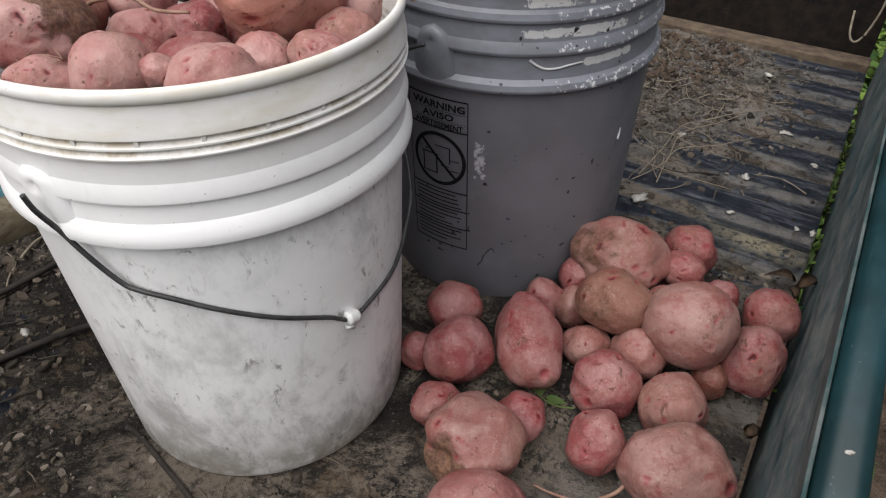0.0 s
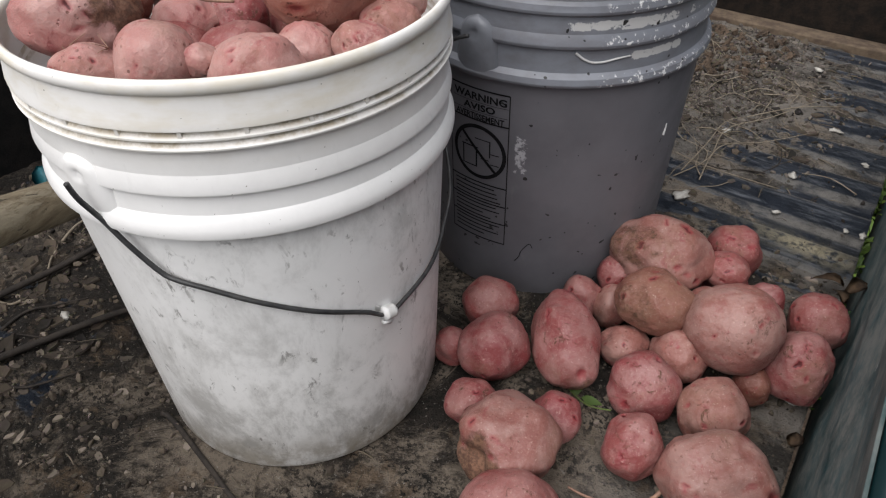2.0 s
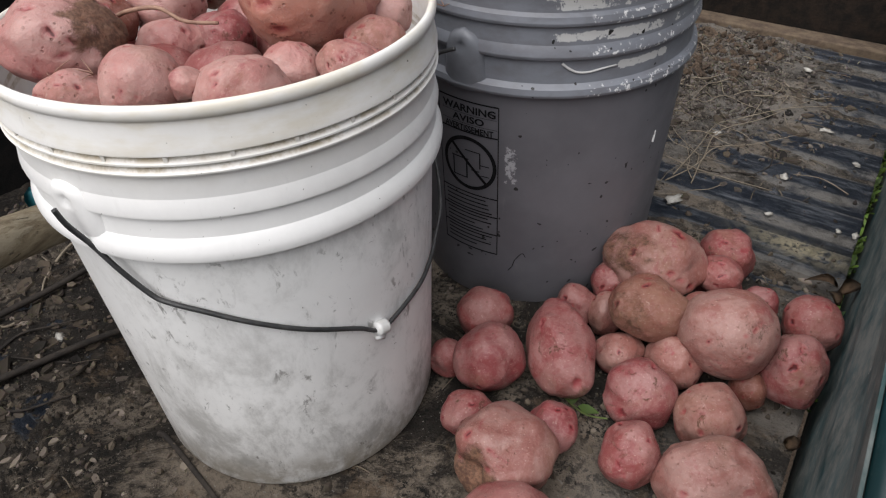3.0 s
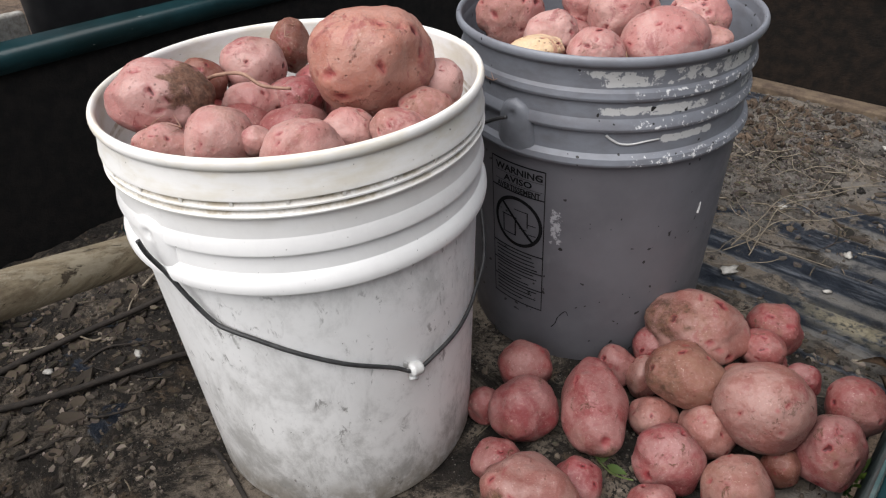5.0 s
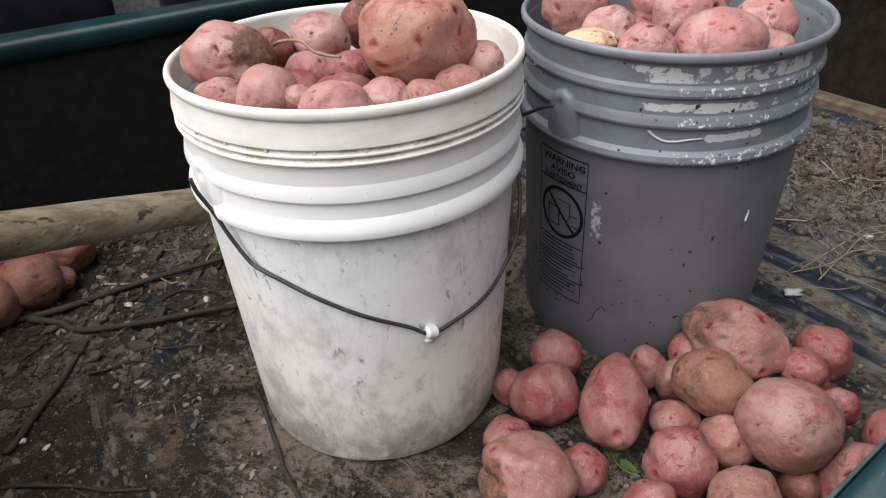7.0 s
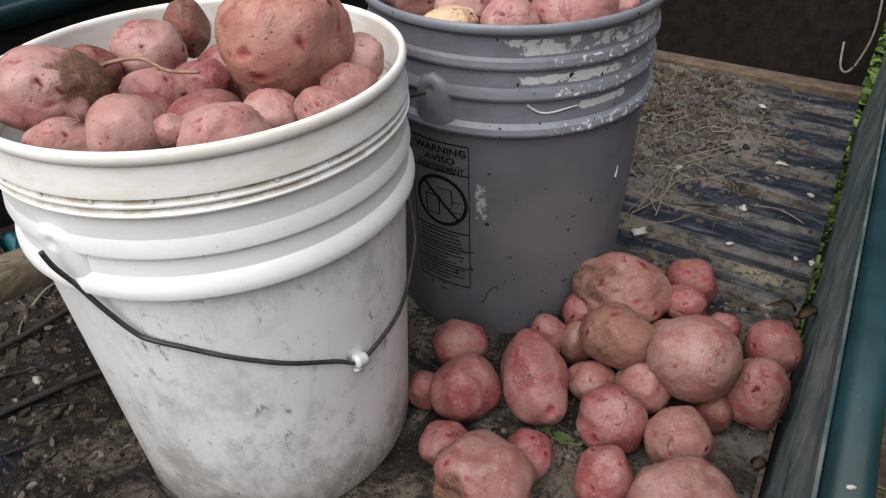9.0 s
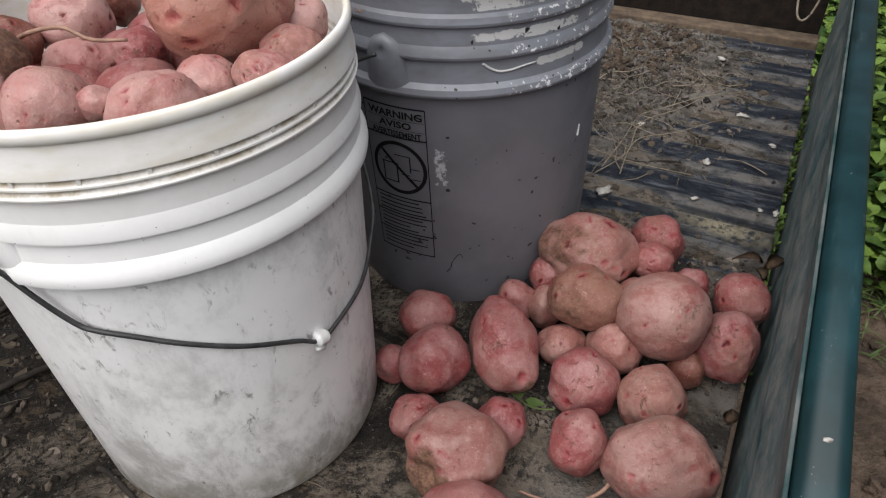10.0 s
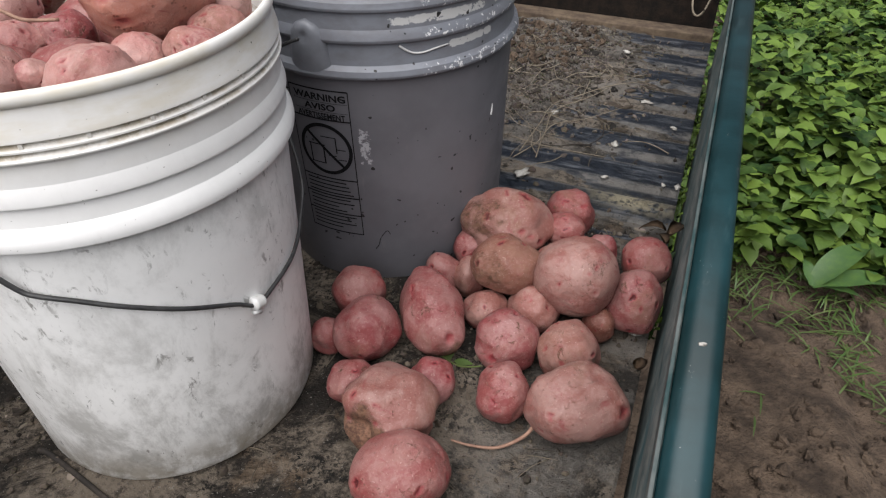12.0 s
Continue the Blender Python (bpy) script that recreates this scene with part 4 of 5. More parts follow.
for k, (x, y) in enumerate(((-0.09, -0.06), (-0.02, -0.06), (0.03, -0.03), (0.10, -0.05), (0.02, 0.06), (-0.04, 0.07), (0.06, 0.10), (-0.10, 0.02), (0.0, 0.11), (0.03, -0.08), (-0.04, 0.02), (0.11, 0.05))):
    x, y = 0.78 * x - 0.010, 0.78 * y - 0.012
    potato(60 + k, x, y, 0.322 + 0.004 * (k % 3), 0.028, 0.026, 0.024, 40 * k, label="pink potato deeper in the white bucket", group=IN_WHITE, eyes=4, sub=3)

IN_GREY = "potatoes in the grey bucket"
LIES = "pink potato heaped in the grey bucket"
potato(80, 0.0024, 0.2524, 0.3545, 0.034, 0.030, 0.033, 54, label=LIES, group=IN_GREY, skin=SKIN_PALE_LIT)
potato(81, 0.0712, 0.2278, 0.3530, 0.026, 0.024, 0.023, 54, label=LIES, group=IN_GREY, skin=SKIN_PALE_LIT)
potato(82, 0.1276, 0.2114, 0.3535, 0.025, 0.022, 0.021, 54, label=LIES, group=IN_GREY, skin=SKIN_PALE_LIT)
potato(83, 0.0478, 0.3231, 0.3568, 0.025, 0.025, 0.024, 54, label=LIES, group=IN_GREY, skin=SKIN_PALE_LIT)
potato(84, 0.0959, 0.3121, 0.3592, 0.036, 0.030, 0.030, 54, 0, -14, SKIN_PALE_LIT, "knobbly pink potato in the grey bucket", IN_GREY, lump=0.14)
potato(85, 0.1645, 0.2693, 0.3551, 0.041, 0.034, 0.031, 54, label="large pale pink potato in the grey bucket", group=IN_GREY, skin=SKIN_PALE_LIT, lump=0.07)
potato(86, 0.1629, 0.3429, 0.3587, 0.029, 0.028, 0.028, 54, label=LIES, group=IN_GREY, skin=SKIN_PALE_LIT)
potato(87, 0.1907, 0.3046, 0.3520, 0.022, 0.018, 0.014, 54, label=LIES, group=IN_GREY, skin=SKIN_PALE_LIT)
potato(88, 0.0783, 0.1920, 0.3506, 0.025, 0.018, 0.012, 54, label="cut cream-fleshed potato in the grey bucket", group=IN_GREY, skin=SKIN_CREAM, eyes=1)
potato(89, 0.0697, 0.3800, 0.3604, 0.026, 0.024, 0.022, 54, label=LIES, group=IN_GREY, skin=SKIN_PALE_LIT)
potato(90, 0.1357, 0.2363, 0.3430, 0.016, 0.014, 0.012, 54, label="small cream potato in the grey bucket", group=IN_GREY, skin=SKIN_CREAM, eyes=1)
for k, (x, y) in enumerate(((0.03, 0.21), (0.10, 0.27), (0.16, 0.31), (0.12, 0.38), (0.02, 0.36), (0.05, 0.28), (0.18, 0.24), (0.10, 0.21), (0.15, 0.37), (-0.02, 0.30))):
    x, y = GX + 0.78 * (x - GX), GY + 0.78 * (y - GY)
    potato(100 + k, x, y, 0.318 + 0.004 * (k % 3), 0.028, 0.026, 0.024, 40 * k, label="pink potato deeper in the grey bucket", group=IN_GREY, eyes=4, sub=3)

BY_POLE = "potatoes beside the pole"
for k, (x, y, z, s) in enumerate(((-0.377, -0.291, 0.034, 0.039), (-0.359, -0.341, 0.034, 0.037), (-0.427, -0.235, 0.033, 0.036), (-0.476, -0.273, 0.030, 0.033), (-0.430, -0.331, 0.036, 0.036), (-0.382, -0.256, 0.020, 0.018), (-0.399, -0.393, 0.035, 0.036), (-0.334, -0.394, 0.033, 0.034))):
    potato(120 + k, x, y, z, s, s * 0.95, s * 0.93, 60 * k, label="dusty pink potato lying by the wooden pole", group=BY_POLE, skin=SKIN_BROWN)

# ---- ground and plants outside ----
GROUND = -0.62
bm = bmesh.new()
bmesh.ops.create_grid(bm, x_segments=160, y_segments=160, size=1)
for v in bm.verts:
    s = v.co.copy()
    v.co = Vector((math.copysign(abs(s.x) ** 3, s.x) * 60 + 0.9, math.copysign(abs(s.y) ** 3, s.y) * 60 + 1.2, GROUND))
    if max(abs(v.co.x), abs(v.co.y)) < 8:
        v.co.z += 0.035 * noise.fractal(Vector((v.co.x * 4, v.co.y * 4, 0)), 1, 2, 4) + 0.02 * noise.noise(v.co * 13)
tagged(link_mesh("ground", bm, EARTH), "brown garden soil beside the vehicle", "ground", kind="structure")


def leaf_into(bm, base, heading, pitch, length, width, fold=0.25, droop=0.5, n=4):
    """One pointed leaf with a folded midrib that droops towards its tip."""
    d = Vector((math.cos(heading), math.sin(heading), 0))
    side = Vector((-d.y, d.x, 0))
    rows = []
    p, ang = Vector(base), pitch
    for k in range(n + 1):
        t = k / n
        w = width * math.sin(math.pi * min(1, 0.08 + 0.92 * t) ** 0.8) * 0.5 if k < n else 0.0004
        mid = p.copy()
        rows.append((bm.verts.new(mid + side * w + Vector((0, 0, fold * w))), bm.verts.new(mid), bm.verts.new(mid - side * w + Vector((0, 0, fold * w)))))
        ang -= droop / n
        p = p + (d * math.cos(ang) + Vector((0, 0, math.sin(ang)))) * (length / n)
    for a, b in zip(rows, rows[1:]):
        bm.faces.new((a[0], a[1], b[1], b[0]))
        bm.faces.new((a[1], a[2], b[2], b[1]))


rng = random.Random(11)
bm = bmesh.new()
for _ in range(9000):
    x, y = rng.uniform(0.45, 3.0), 1.08 + 4.6 * rng.random() ** 1.35
    edge = 1.235 + 0.10 * (x - 0.6) + 0.10 * noise.noise(Vector((x * 3, 0, 0)))
    if y < edge:
        continue
    h = GROUND + rng.uniform(0.02, 0.12) + 0.24 * smoothstep(edge, edge + 0.5, y) * rng.random()
    for k in range(rng.randint(4, 6)):
        size = 0.022 + 0.052 * rng.random() ** 1.6
        leaf_into(bm, (x + rng.uniform(-0.03, 0.03), y + rng.uniform(-0.03, 0.03), h + rng.uniform(-0.03, 0.03)), rng.uniform(0, 6.28), rng.uniform(0.0, 0.9), size, size * rng.uniform(0.62, 1.05), 0.3, rng.uniform(0.4, 1.3), 3)
tagged(link_mesh("weeds", bm, LEAF), "dense green leafy weeds beside the vehicle", "weeds", kind="stuff")

dock = new("dock_plant")
dock.location = (0.80, 1.165, GROUND + 0.02)
for heading, length, lift, wide in ((0.88, 0.23, 0.75, 0.066), (0.34, 0.28, 0.45, 0.060), (0.10, 0.13, 0.40, 0.030), (1.9, 0.09, 0.8, 0.030)):
    bm = bmesh.new()
    leaf_into(bm, (0, 0, 0.03), heading, lift, length, wide, 0.25, 1.0, 12)
    for v in bm.verts:
        v.co.z += 0.006 * noise.noise(v.co * 30)
    part("leaf", bm, DOCK, dock)
tagged(dock, "broad-leaved dock plant at the edge of the weeds", "plant")

bm = bmesh.new()
for _ in range(1500):
    x, y = rng.uniform(0.5, 1.8), 1.32 - 0.60 * rng.random() ** 1.5
    if noise.noise(Vector((x * 4, y * 4, 3))) < 0.05 and y < 1.15:
        continue
    leaf_into(bm, (x, y, GROUND + 0.01), rng.uniform(0, 6.28), rng.uniform(0.1, 0.9), rng.uniform(0.04, 0.11), 0.005, 0.2, 0.8, 3)
tagged(link_mesh("grass", bm, GRASS), "sparse thin grass on the soil", "grass", kind="stuff")

# ---- loose things on the bed floor ----
def lying(points, lift=0.002):
    return [(x, y, floor_height(x, y) + lift + dz) for x, y, dz in points]


CABLES = "dark stems on the floor"
for pts, r in (
    ([(-0.362, -0.441, 0), (-0.348, -0.355, 0), (-0.342, -0.316, 0), (-0.327, -0.267, 0.003), (-0.329, -0.196, 0.004), (-0.319, -0.138, 0.005), (-0.312, -0.080, 0.006), (-0.305, -0.005, 0.006), (-0.291, 0.116, 0.004)], 0.0048),
    ([(-0.329, -0.307, 0.004), (-0.302, -0.278, 0.0), (-0.279, -0.264, 0), (-0.245, -0.213, 0.002), (-0.225, -0.158, 0.004), (-0.202, -0.099, 0.004), (-0.179, -0.024, 0.004), (-0.162, 0.066, 0.003)], 0.0046),
    ([(-0.064, -0.139, 0), (-0.050, -0.138, 0), (0.010, -0.151, 0), (0.058, -0.162, 0), (0.105, -0.168, 0), (0.158, -0.175, 0)], 0.0028),
    ([(-0.128, -0.372, 0), (-0.139, -0.358, 0.001), (-0.168, -0.330, 0.002), (-0.201, -0.301, 0.001), (-0.229, -0.281, 0), (-0.250, -0.262, 0)], 0.0040),
    ([(-0.085, -0.382, 0), (-0.075, -0.369, 0.001), (-0.043, -0.328, 0), (-0.020, -0.306, 0.001), (0.003, -0.275, 0)], 0.0022),
):
    tagged(link_mesh("stem", tube(lying(pts, r * 0.7), r, 7, r * 0.7), STEM), "dark dry plant stem lying on the dirt", "stem", CABLES)

root = tube([(0.3534, 0.0429, 0.0200), (0.3465, 0.0268, 0.0120), (0.3267, 0.0086, 0.0080), (0.3019, 0.0024, 0.0070), (0.2851, 0.0003, 0.0090)], 0.0021, 7, 0.0010)
tagged(link_mesh("root", root, ROOT), "thin pale root trailing from a potato", "root")
root = tube([(-0.0647, -0.0589, 0.3615), (-0.0433, -0.0598, 0.3712), (-0.0188, -0.0536, 0.3764), (-0.0010, -0.0487, 0.3698), (0.0168, -0.0370, 0.3685)], 0.0017, 7, 0.0012)
tagged(link_mesh("root", root, ROOT), "thin curled pink root lying over the potatoes", "root")

rng = random.Random(21)
STRAWS = "dry straws on the floor"
for pts in (
    [(0.197, 0.515, 0.004), (0.212, 0.590, 0.006), (0.221, 0.665, 0.012), (0.251, 0.752, 0.010), (0.296, 0.840, 0.008), (0.342, 0.907, 0.006)],
    [(0.192, 0.547, 0.004), (0.196, 0.622, 0.012), (0.211, 0.708, 0.010), (0.215, 0.741, 0.003)],
    [(0.213, 0.526, 0.004), (0.232, 0.622, 0.010), (0.267, 0.687, 0.008), (0.307, 0.753, 0.004)],
    [(0.236, 0.730, 0.006), (0.296, 0.796, 0.012), (0.358, 0.885, 0.006)],
    [(0.176, 0.579, 0.004), (0.237, 0.579, 0.004), (0.309, 0.591, 0.003)],
    [(0.400, 0.624, 0.003), (0.359, 0.629, 0.003), (0.328, 0.623, 0.003)],
):
    tagged(link_mesh("straw", tube(lying([(x + rng.uniform(-0.012, 0.012), y + rng.uniform(-0.012, 0.012), dz) for x, y, dz in pts]), 0.0010, 5, 0.0005), STRAW), "long dry straw on the ribbed floor", "straw", STRAWS)
tagged(link_mesh("wire_loop", tube([(0.375, 1.180, 0.09), (0.382, 1.152, 0.055), (0.395, 1.147, 0.045), (0.408, 1.152, 0.065), (0.418, 1.162, 0.12), (0.41, 1.174, 0.19), (0.40, 1.182, 0.235)], 0.0022, 6), STRAW), "loose loop of pale cord hanging on the far wall", "cord")


CHIPS = "pale chips on the floor"
for k, (x, y, s) in enumerate(((0.3491, 0.7938, 0.011), (0.3281, 0.5207, 0.007), (0.4294, 0.5290, 0.008), (0.2801, 0.9989, 0.011), (0.1922, 0.9574, 0.009), (0.2102, 0.6942, 0.010), (0.3240, 0.6210, 0.010), (0.4035, 0.7107, 0.008), (0.4201, 0.2051, 0.008), (0.2151, 0.4811, 0.016), (0.4105, 0.5278, 0.006), (-0.2452, -0.1182, 0.009), (-0.2954, -0.1999, 0.009), (-0.1373, -0.3567, 0.008), (-0.1092, -0.3376, 0.006))):
    ob = link_mesh("chip", chip_bm(300 + k, s), CHIP, m=pose(x, y, floor_height(x, y) + 0.25 * s, 0, 0, 47 * k))
    tagged(ob, "small pale stone chip on the dirty floor", "chip", CHIPS)

# crumbs of soil, chaff and short twigs
rng = random.Random(31)
def scatter(name, material, places, flat=0.8):
    """Many small rough lumps as one mesh; places: x, y, z, size."""
    ball = bmesh.new()
    bmesh.ops.create_icosphere(ball, subdivisions=1, radius=1)
    base = np.array([v.co[:] for v in ball.verts])
    tris = np.array([[v.index for v in f.verts] for f in ball.faces])
    ball.free()
    verts, faces = [], []
    for k, (x, y, z, size) in enumerate(places):
        turn = np.array(Euler((rng.uniform(0, 6), rng.uniform(0, 6), rng.uniform(0, 6))).to_matrix())
        shape = np.array((rng.uniform(0.7, 1.6), rng.uniform(0.7, 1.1), rng.uniform(0.5, 1.0) * flat)) * size
        rough = 1 + 0.25 * np.array([rng.uniform(-1, 1) for _ in range(len(base))])[:, None]
        verts.append((base * rough * shape) @ turn.T + (x, y, z))
        faces.append(tris + k * len(base))
    data = bpy.data.meshes.new(name)
    data.from_pydata(np.concatenate(verts).tolist(), [], np.concatenate(faces).tolist())
    data.materials.append(material)
    return new(name, data)


places = []
while len(places) < 24000:
    if rng.random() < 0.5:
        x, y = rng.gauss(0.15, 0.14), rng.gauss(0.88, 0.16)
    else:
        x, y = rng.uniform(-0.53, 0.43), rng.uniform(-0.44, 0.50)
        if rng.random() > 0.35 + 0.9 * noise.noise(Vector((x * 9, y * 9, 0.3))) + 0.8 * smoothstep(0.1, -0.3, x):
            continue
    if X0 < x < X1 - 0.005 and Y0 < y < Y1 - 0.005:
        size = 0.0007 + 0.0042 * rng.random() ** 5
        places.append((x, y, floor_height(x, y) + 0.2 * size, size))
far = [q for q in places if q[1] > 0.47 and rng.random() < (0.75 if q[0] < 0.26 and q[1] > 0.62 else 0.22)]
lumps = []
for _ in range(150):
    x, y, size = rng.gauss(0.12, 0.06), rng.uniform(0.86, 1.10), rng.uniform(0.003, 0.010)
    lumps.append((x, y, floor_height(x, y) + 0.3 * size, size))
tagged(scatter("soil_lumps", EARTH, lumps), "brown lumps of earth at the far end of the bed", "soil", kind="stuff")
tagged(scatter("soil_crumbs", CLOD, [q for q in places if q[1] <= 0.47]), "dark crumbs of soil scattered on the floor", "soil", kind="stuff")
tagged(scatter("dry_soil_crumbs", CLOD_DRY, far), "pale dry crumbs of soil heaped on the ribs", "soil", kind="stuff")
places = []
for _ in range(2500):
    x, y = rng.uniform(0.5, 1.9), rng.uniform(0.2, 1.4)
    size = 0.003 + 0.016 * rng.random() ** 4
    places.append((x, y, GROUND + 0.035 * noise.fractal(Vector((x * 4, y * 4, 0)), 1, 2, 4) + 0.2 * size, size))
tagged(scatter("soil_clods", EARTH, places), "loose clods of garden soil", "soil", kind="stuff")
bm = bmesh.new()
for _ in range(520):
    if rng.random() < 0.6:
        x, y = rng.gauss(0.17, 0.12), rng.gauss(0.84, 0.15)
    else:
        x, y = rng.uniform(-0.5, 0.40), rng.uniform(-0.44, 0.45)
    if not (X0 < x < X1 - 0.02 and Y0 < y < Y1 - 0.02):
        continue
    a, l = rng.uniform(0, 6.28), rng.uniform(0.008, 0.035)
    z = floor_height(x, y) + 0.0015
    tube([(x, y, z), (x + l * 0.5 * math.cos(a), y + l * 0.5 * math.sin(a), z + 0.002), (x + l * math.cos(a + 0.08), y + l * math.sin(a + 0.08), z)], 0.0003 + 0.0005 * rng.random(), 4, bm=bm, smooth_steps=2)
tagged(link_mesh("chaff", bm, CHAFF), "short dry chaff and twigs on the floor", "chaff", kind="stuff")
bm = bmesh.new()
leaf_into(bm, (0.252, 0.092, 0.004), 0.3, 0.5, 0.022, 0.012, 0.2, 0.7, 4)
leaf_into(bm, (0.246, 0.096, 0.004), 1.9, 0.6, 0.020, 0.012, 0.2, 0.7, 4)
tube([(0.235, 0.10, 0.004), (0.262, 0.085, 0.012), (0.285, 0.082, 0.024)], 0.0009, 5, bm=bm)
tagged(link_mesh("sprig", bm, GRASS), "small green sprig beside the long potato", "sprig")
bm = bmesh.new()
for k in range(200):
    y = rng.uniform(0.25, 0.95)
    if noise.noise(Vector((0, y * 14, 0))) > -0.15:
        leaf_into(bm, (0.4385 + rng.uniform(-0.003, 0.002), y, -0.035 + rng.uniform(-0.01, 0.008)), rng.uniform(0, 6.28), 1.2, rng.uniform(0.010, 0.026), 0.007, 0.2, 0.9, 3)
tagged(link_mesh("moss", bm, LEAF), "green moss and weeds growing in the tailgate gap", "moss", kind="stuff")

# a scrap of teal plastic behind the pole
bm = bmesh.new()
leaf_into(bm, (0, 0, 0), 0.4, 1.25, 0.075, 0.032, 0.5, 0.5, 6)
leaf_into(bm, (0.004, 0.006, 0), 2.2, 1.0, 0.045, 0.03, 0.6, 0.6, 5)
for v in bm.verts:
    v.co += 0.003 * noise.noise_vector(v.co * 60)
bmesh.ops.solidify(bm, geom=bm.faces[:], thickness=0.0012)
TEAL = simple("teal_plastic", (0.03, 0.22, 0.26), (0.10, 0.30, 0.36), 60, 0.35, 0.2)
tagged(link_mesh("plastic_scrap", bm, TEAL, m=pose(-0.455, -0.005, 0.006, 0, 0, 40)), "crumpled scrap of teal plastic behind the pole", "plastic scrap")

# fine root hairs and sprouts on the heaped potatoes
rng = random.Random(77)
bm = bmesh.new()
for x, y, z in ((-0.002, -0.118, 0.366), (-0.030, -0.128, 0.362), (0.060, -0.020, 0.352), (0.045, -0.015, 0.350), (0.075, -0.010, 0.350), (-0.075, 0.030, 0.378), (-0.085, 0.050, 0.382),
                (-0.060, -0.080, 0.388), (-0.055, -0.10, 0.390), (0.088, 0.000, 0.352), (0.10, 0.10, 0.360), (0.14, 0.22, 0.368), (0.19, 0.31, 0.372), (0.17, 0.33, 0.380), (0.06, 0.22, 0.372)):
    for _ in range(4):
        a, l = rng.uniform(0, 6.28), rng.uniform(0.005, 0.013)
        d = Vector((math.cos(a), math.sin(a), rng.uniform(0.1, 0.9)))
        p = Vector((x, y, z - 0.006))
        tube([p, p + d * l * 0.5, p + d * l + Vector((rng.uniform(-0.004, 0.004), rng.uniform(-0.004, 0.004), 0))], 0.0004, 4, 0.0002, bm=bm, smooth_steps=2)
tagged(link_mesh("root_hairs", bm, ROOT), "fine root hairs and sprouts among the potatoes", "roots", kind="stuff")

# fine tangled roots over the heap of soil
rng = random.Random(91)
bm = bmesh.new()
for _ in range(18):
    x, y, a = rng.gauss(0.20, 0.08), rng.gauss(0.78, 0.15), rng.uniform(0, 6.28)
    pts = []
    for k in range(6):
        if X0 < x < X1 - 0.02 and 0.35 < y < Y1 - 0.02:
            pts.append((x, y, floor_height(x, y) + 0.002 + rng.uniform(0, 0.008)))
        a += rng.gauss(0, 0.28)
        x, y = x + 0.022 * math.cos(a), y + 0.022 * math.sin(a)
    if len(pts) > 2:
        tube(pts, 0.0006 + 0.0004 * rng.random(), 4, 0.0003, bm=bm, smooth_steps=3)
tagged(link_mesh("root_tangle", bm, STRAW), "tangle of fine dry roots on the soil", "roots", kind="stuff")

# dried leaves and a root stub caught beside the tailgate
DRY = simple("dry_brown_leaf", (0.15, 0.095, 0.055), (0.07, 0.045, 0.028), 70, 0.9, 0.4)
for x, y, z, turn, size in ((0.432, 0.375, 0.022, 60, 0.040), (0.425, 0.400, 0.012, 190, 0.034), (0.430, 0.345, 0.030, 120, 0.028), (0.428, 0.150, 0.006, 80, 0.026)):
    bm = bmesh.new()
    leaf_into(bm, (0, 0, 0), 0, 0.8, size, size * 0.45, 0.6, 1.6, 6)
    for v in bm.verts:
        v.co += 0.004 * noise.noise_vector(v.co * 50 + Vector((x * 9, y * 9, 0)))
    bmesh.ops.solidify(bm, geom=bm.faces[:], thickness=0.0008)
    tagged(link_mesh("dry_leaf", bm, DRY, m=pose(x, y, z, 0, 0, turn)), "curled dry brown leaf caught beside the tailgate", "leaf", "dry leaves")

# the frame and wheels that carry the bed
chassis = new("vehicle_chassis")
chassis.location = (-0.3, 0.33, GROUND)
part("frame", box(-0.85, 0.70, -0.35, 0.35, 0.36, 0.585, 0.01), BLACK, chassis)
RUBBER = simple("tyre_rubber", (0.016, 0.016, 0.016), (0.035, 0.033, 0.03), 40, 0.9, 0.5)
for x in (-0.75, 0.35):
    for y in (-0.62, 0.62):
        tyre = part("wheel", lathe([(0.10, -0.09), (0.22, -0.10), (0.27, -0.08), (0.285, 0.0), (0.27, 0.08), (0.22, 0.10), (0.10, 0.09)], 40), RUBBER, chassis, "black rubber tyre")
        tyre.matrix_local = pose(x, y, 0.275, 90, 0, 0)
        part("rim", lathe([(0.02, -0.07), (0.105, -0.075), (0.105, 0.075), (0.02, 0.07)], 28), BLACK, tyre)
    part("axle", tube([(x, -0.60, 0.275), (x, 0.60, 0.275)], 0.03, 10), BLACK, chassis)
    part("spring", box(x - 0.04, x + 0.04, -0.30, 0.30, 0.28, 0.37, 0.005), BLACK, chassis)
tagged(chassis, "black frame and wheels under the utility vehicle", "vehicle chassis")

# flakes of dried mud, leaf litter and twigs on the near floor
def plate_into(verts, faces, rng, x, y, size, thick, curl):
    """A thin irregular flake with an edge of its own, lying at a slight tilt."""
    n = rng.randint(5, 8)
    turn, tx, ty = rng.uniform(0, 6.28), rng.gauss(0, 0.16), rng.gauss(0, 0.16)
    long = rng.uniform(1.0, 2.1)
    base = len(verts)
    z0 = floor_height(x, y)
    ring = []
    for k in range(n):
        a = 2 * math.pi * (k + rng.uniform(-0.3, 0.3)) / n
        r = size * rng.uniform(0.65, 1.1)
        u, v = r * long * math.cos(a), r * math.sin(a)
        ring.append((u * math.cos(turn) - v * math.sin(turn), u * math.sin(turn) + v * math.cos(turn), curl * r))
    for top in (0, 1):
        for u, v, lift in ring:
            verts.append((x + u * (1 - 0.12 * top), y + v * (1 - 0.12 * top), z0 + lift + tx * u + ty * v + (thick if top else -0.0015)))
    verts.append((x, y, z0 + thick * 0.9))
    for k in range(n):
        q = (k + 1) % n
        faces.append((base + k, base + q, base + n + q, base + n + k))
        faces.append((base + n + k, base + n + q, base + 2 * n))


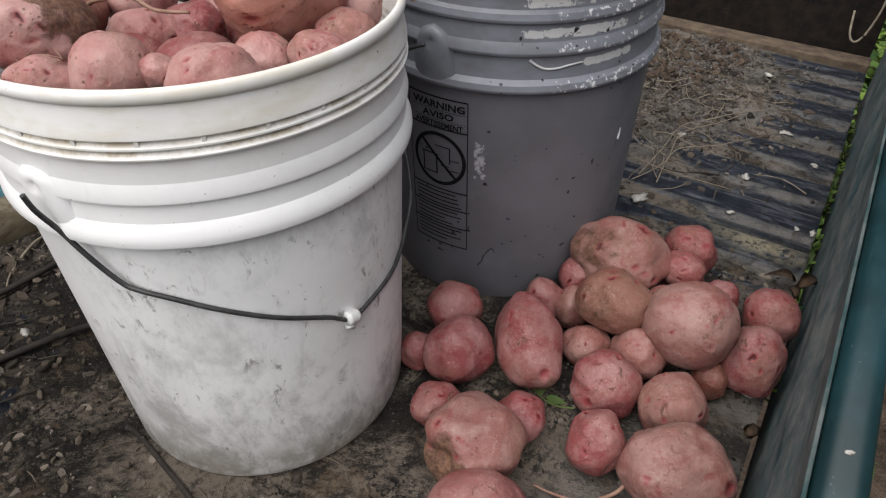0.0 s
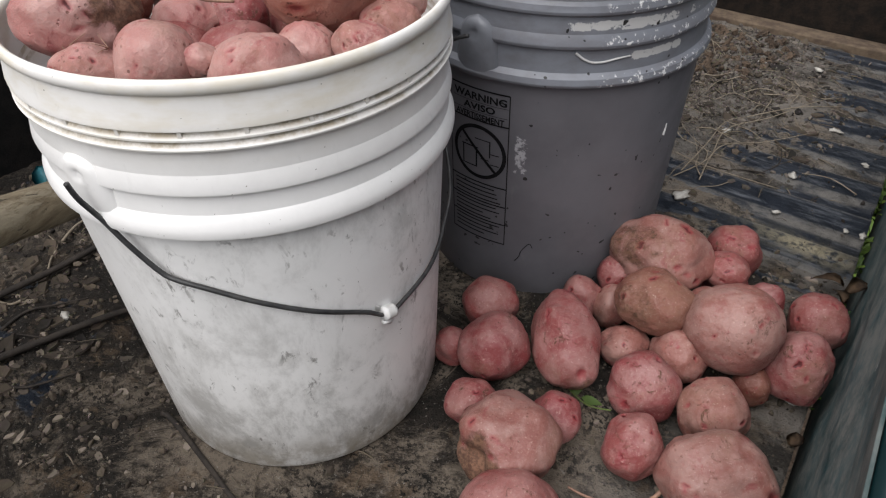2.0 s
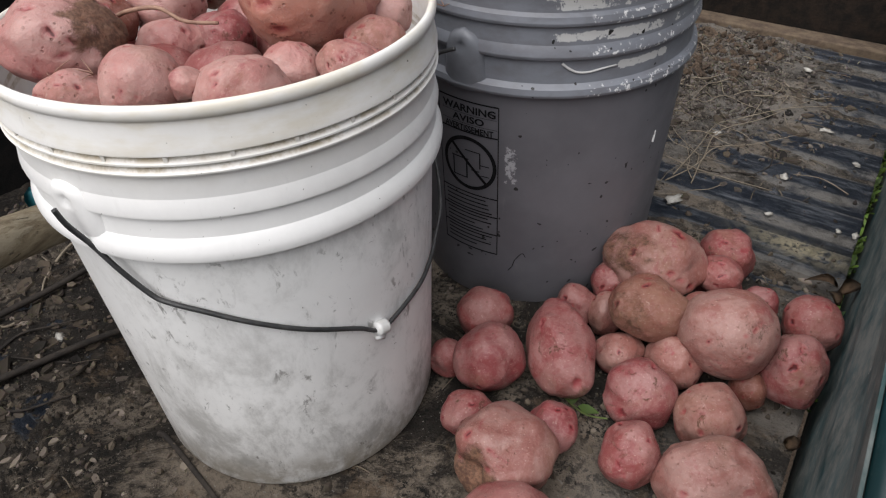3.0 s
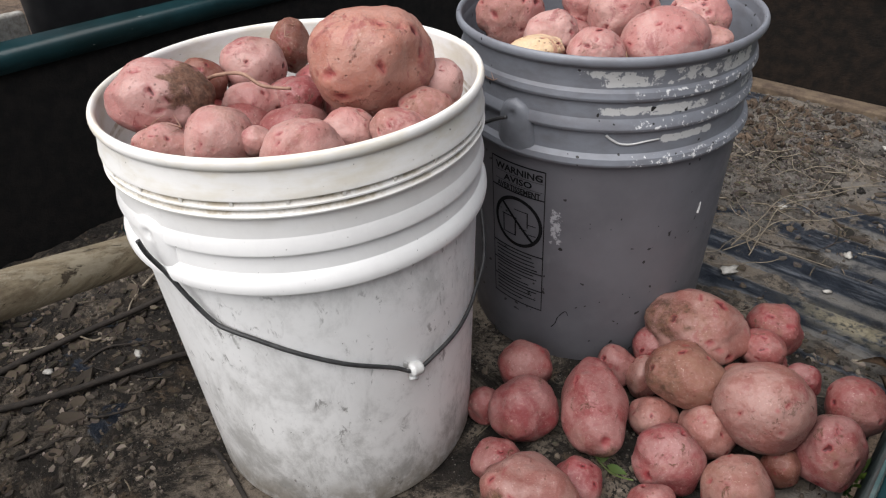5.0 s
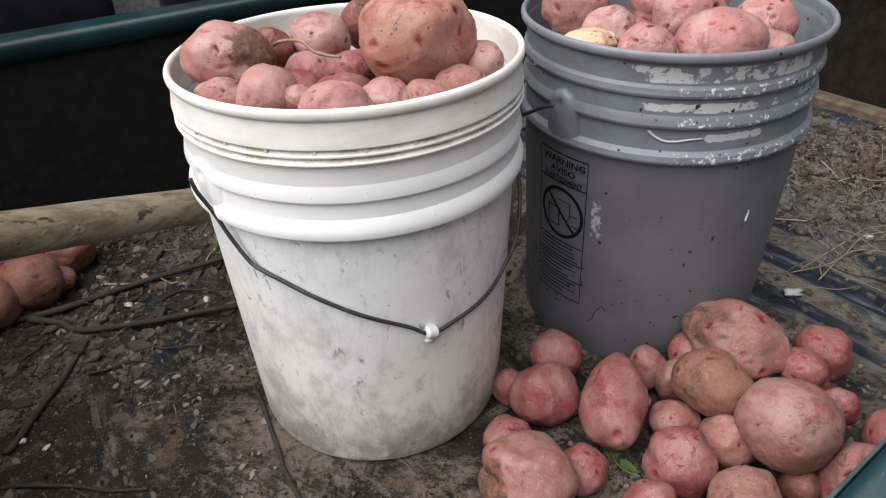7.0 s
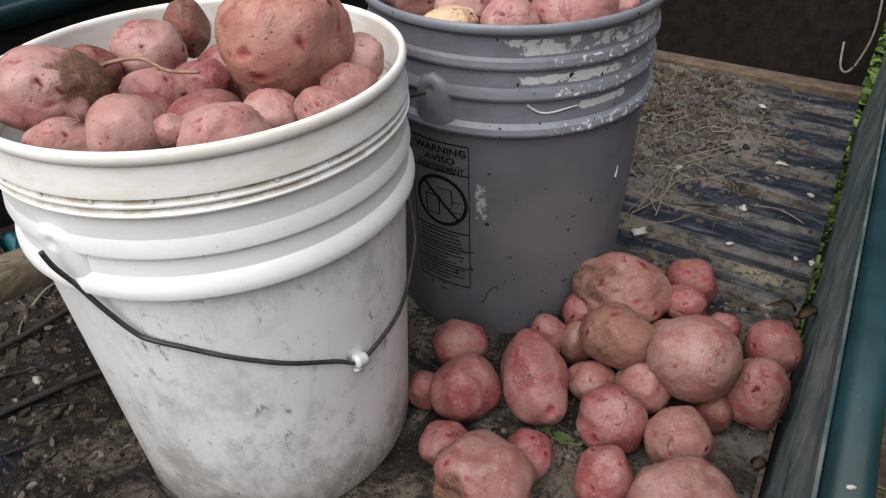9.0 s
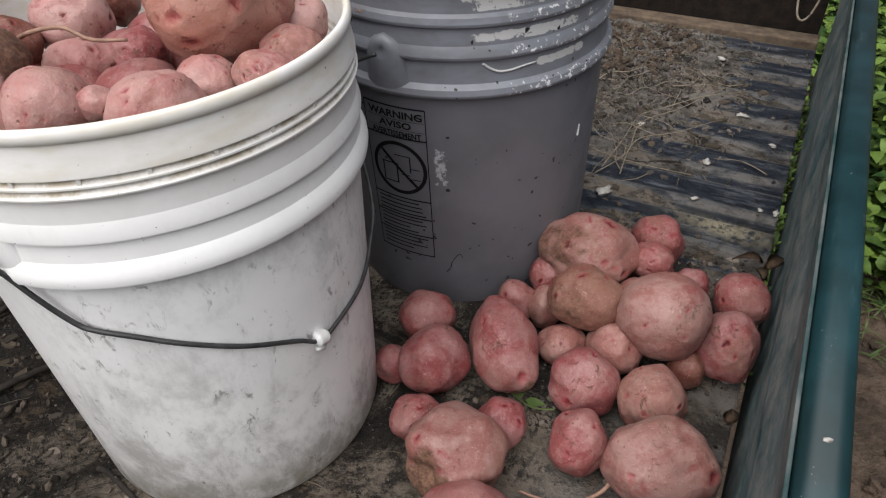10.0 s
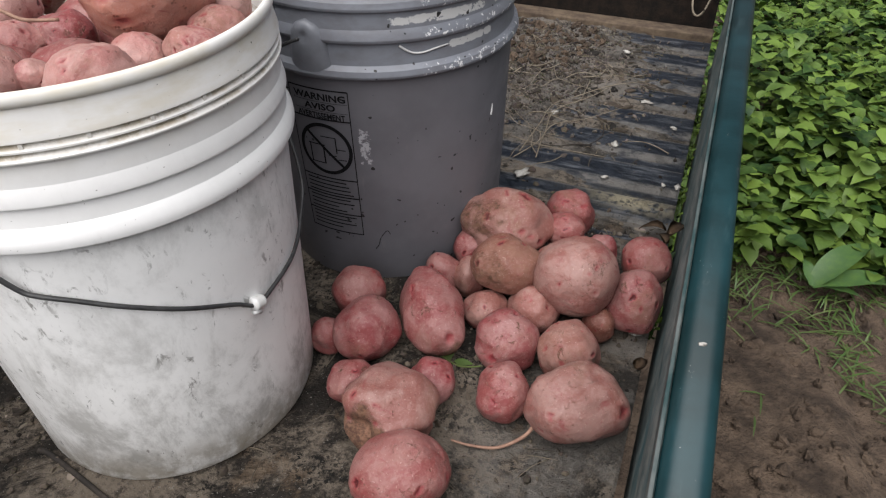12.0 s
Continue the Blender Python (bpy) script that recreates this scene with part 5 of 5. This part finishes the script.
def flakes(name, material, count, seed, spread, sizes, thick, curl, label, category):
    rng = random.Random(seed)
    verts, faces = [], []
    made = 0
    while made < count:
        x, y = spread(rng)
        if not (X0 + 0.02 < x < X1 - 0.02 and Y0 + 0.02 < y < Y1 - 0.02) or math.hypot(x + 0.004, y + 0.008) < 0.135 or math.hypot(x - GX, y - GY) < 0.14:
            continue
        plate_into(verts, faces, rng, x, y, sizes[0] + (sizes[1] - sizes[0]) * rng.random() ** 3, thick * rng.uniform(0.6, 1.4), curl)
        made += 1
    data = bpy.data.meshes.new(name)
    data.from_pydata(verts, [], faces)
    data.materials.append(material)
    return tagged(new(name, data), label, category, kind="stuff")


def near_floor(rng):
    while True:
        x, y = rng.uniform(-0.52, 0.42), rng.uniform(-0.44, 0.42)
        if rng.random() < 0.30 + 1.1 * noise.noise(Vector((x * 8, y * 8, 5.5))):
            return x, y


def by_pole(rng):
    return rng.gauss(-0.33, 0.09), rng.gauss(-0.22, 0.13)


def heap(rng):
    return rng.gauss(0.14, 0.11), rng.gauss(0.92, 0.13)


FLAKE = leafy("dried_mud_flake", (0.030, 0.024, 0.019), (0.240, 0.200, 0.160), 0.95)
LITTER = leafy("dark_leaf_litter", (0.008, 0.007, 0.006), (0.085, 0.066, 0.048), 0.95)
flakes("mud_flakes", FLAKE, 900, 401, near_floor, (0.0012, 0.0062), 0.0012, 0.03, "thin pale flakes of dried mud on the floor", "dried mud")
flakes("leaf_litter", LITTER, 620, 402, by_pole, (0.002, 0.010), 0.0006, 0.30, "dark crumbled leaf litter by the wooden pole", "leaf litter")
flakes("heap_litter", LITTER, 480, 403, heap, (0.002, 0.011), 0.0008, 0.25, "brown crumbled leaf litter on the heap of soil", "leaf litter")
rng = random.Random(411)
for k in range(34):
    if k < 20:
        x, y = rng.gauss(-0.31, 0.09), rng.gauss(-0.24, 0.12)
    else:
        x, y = rng.gauss(0.15, 0.10), rng.gauss(0.86, 0.14)
    a, l = rng.uniform(0, 6.28), rng.uniform(0.03, 0.10)
    pts = []
    for i in range(4):
        if X0 + 0.02 < x < X1 - 0.03 and Y0 + 0.02 < y < Y1 - 0.03 and math.hypot(x + 0.004, y + 0.008) > 0.16 and math.hypot(x - GX, y - GY) > 0.16:
            pts.append((x, y, rng.uniform(0, 0.005)))
        a += rng.gauss(0, 0.35)
        x, y = x + l / 3 * math.cos(a), y + l / 3 * math.sin(a)
    if len(pts) > 2:
        tagged(link_mesh("twig", tube(lying(pts, 0.001), rng.uniform(0.0008, 0.0022), 6, 0.0006), STEM if k % 3 else STRAW), "short dry twig lying on the dirty floor", "twig", "twigs on the floor")
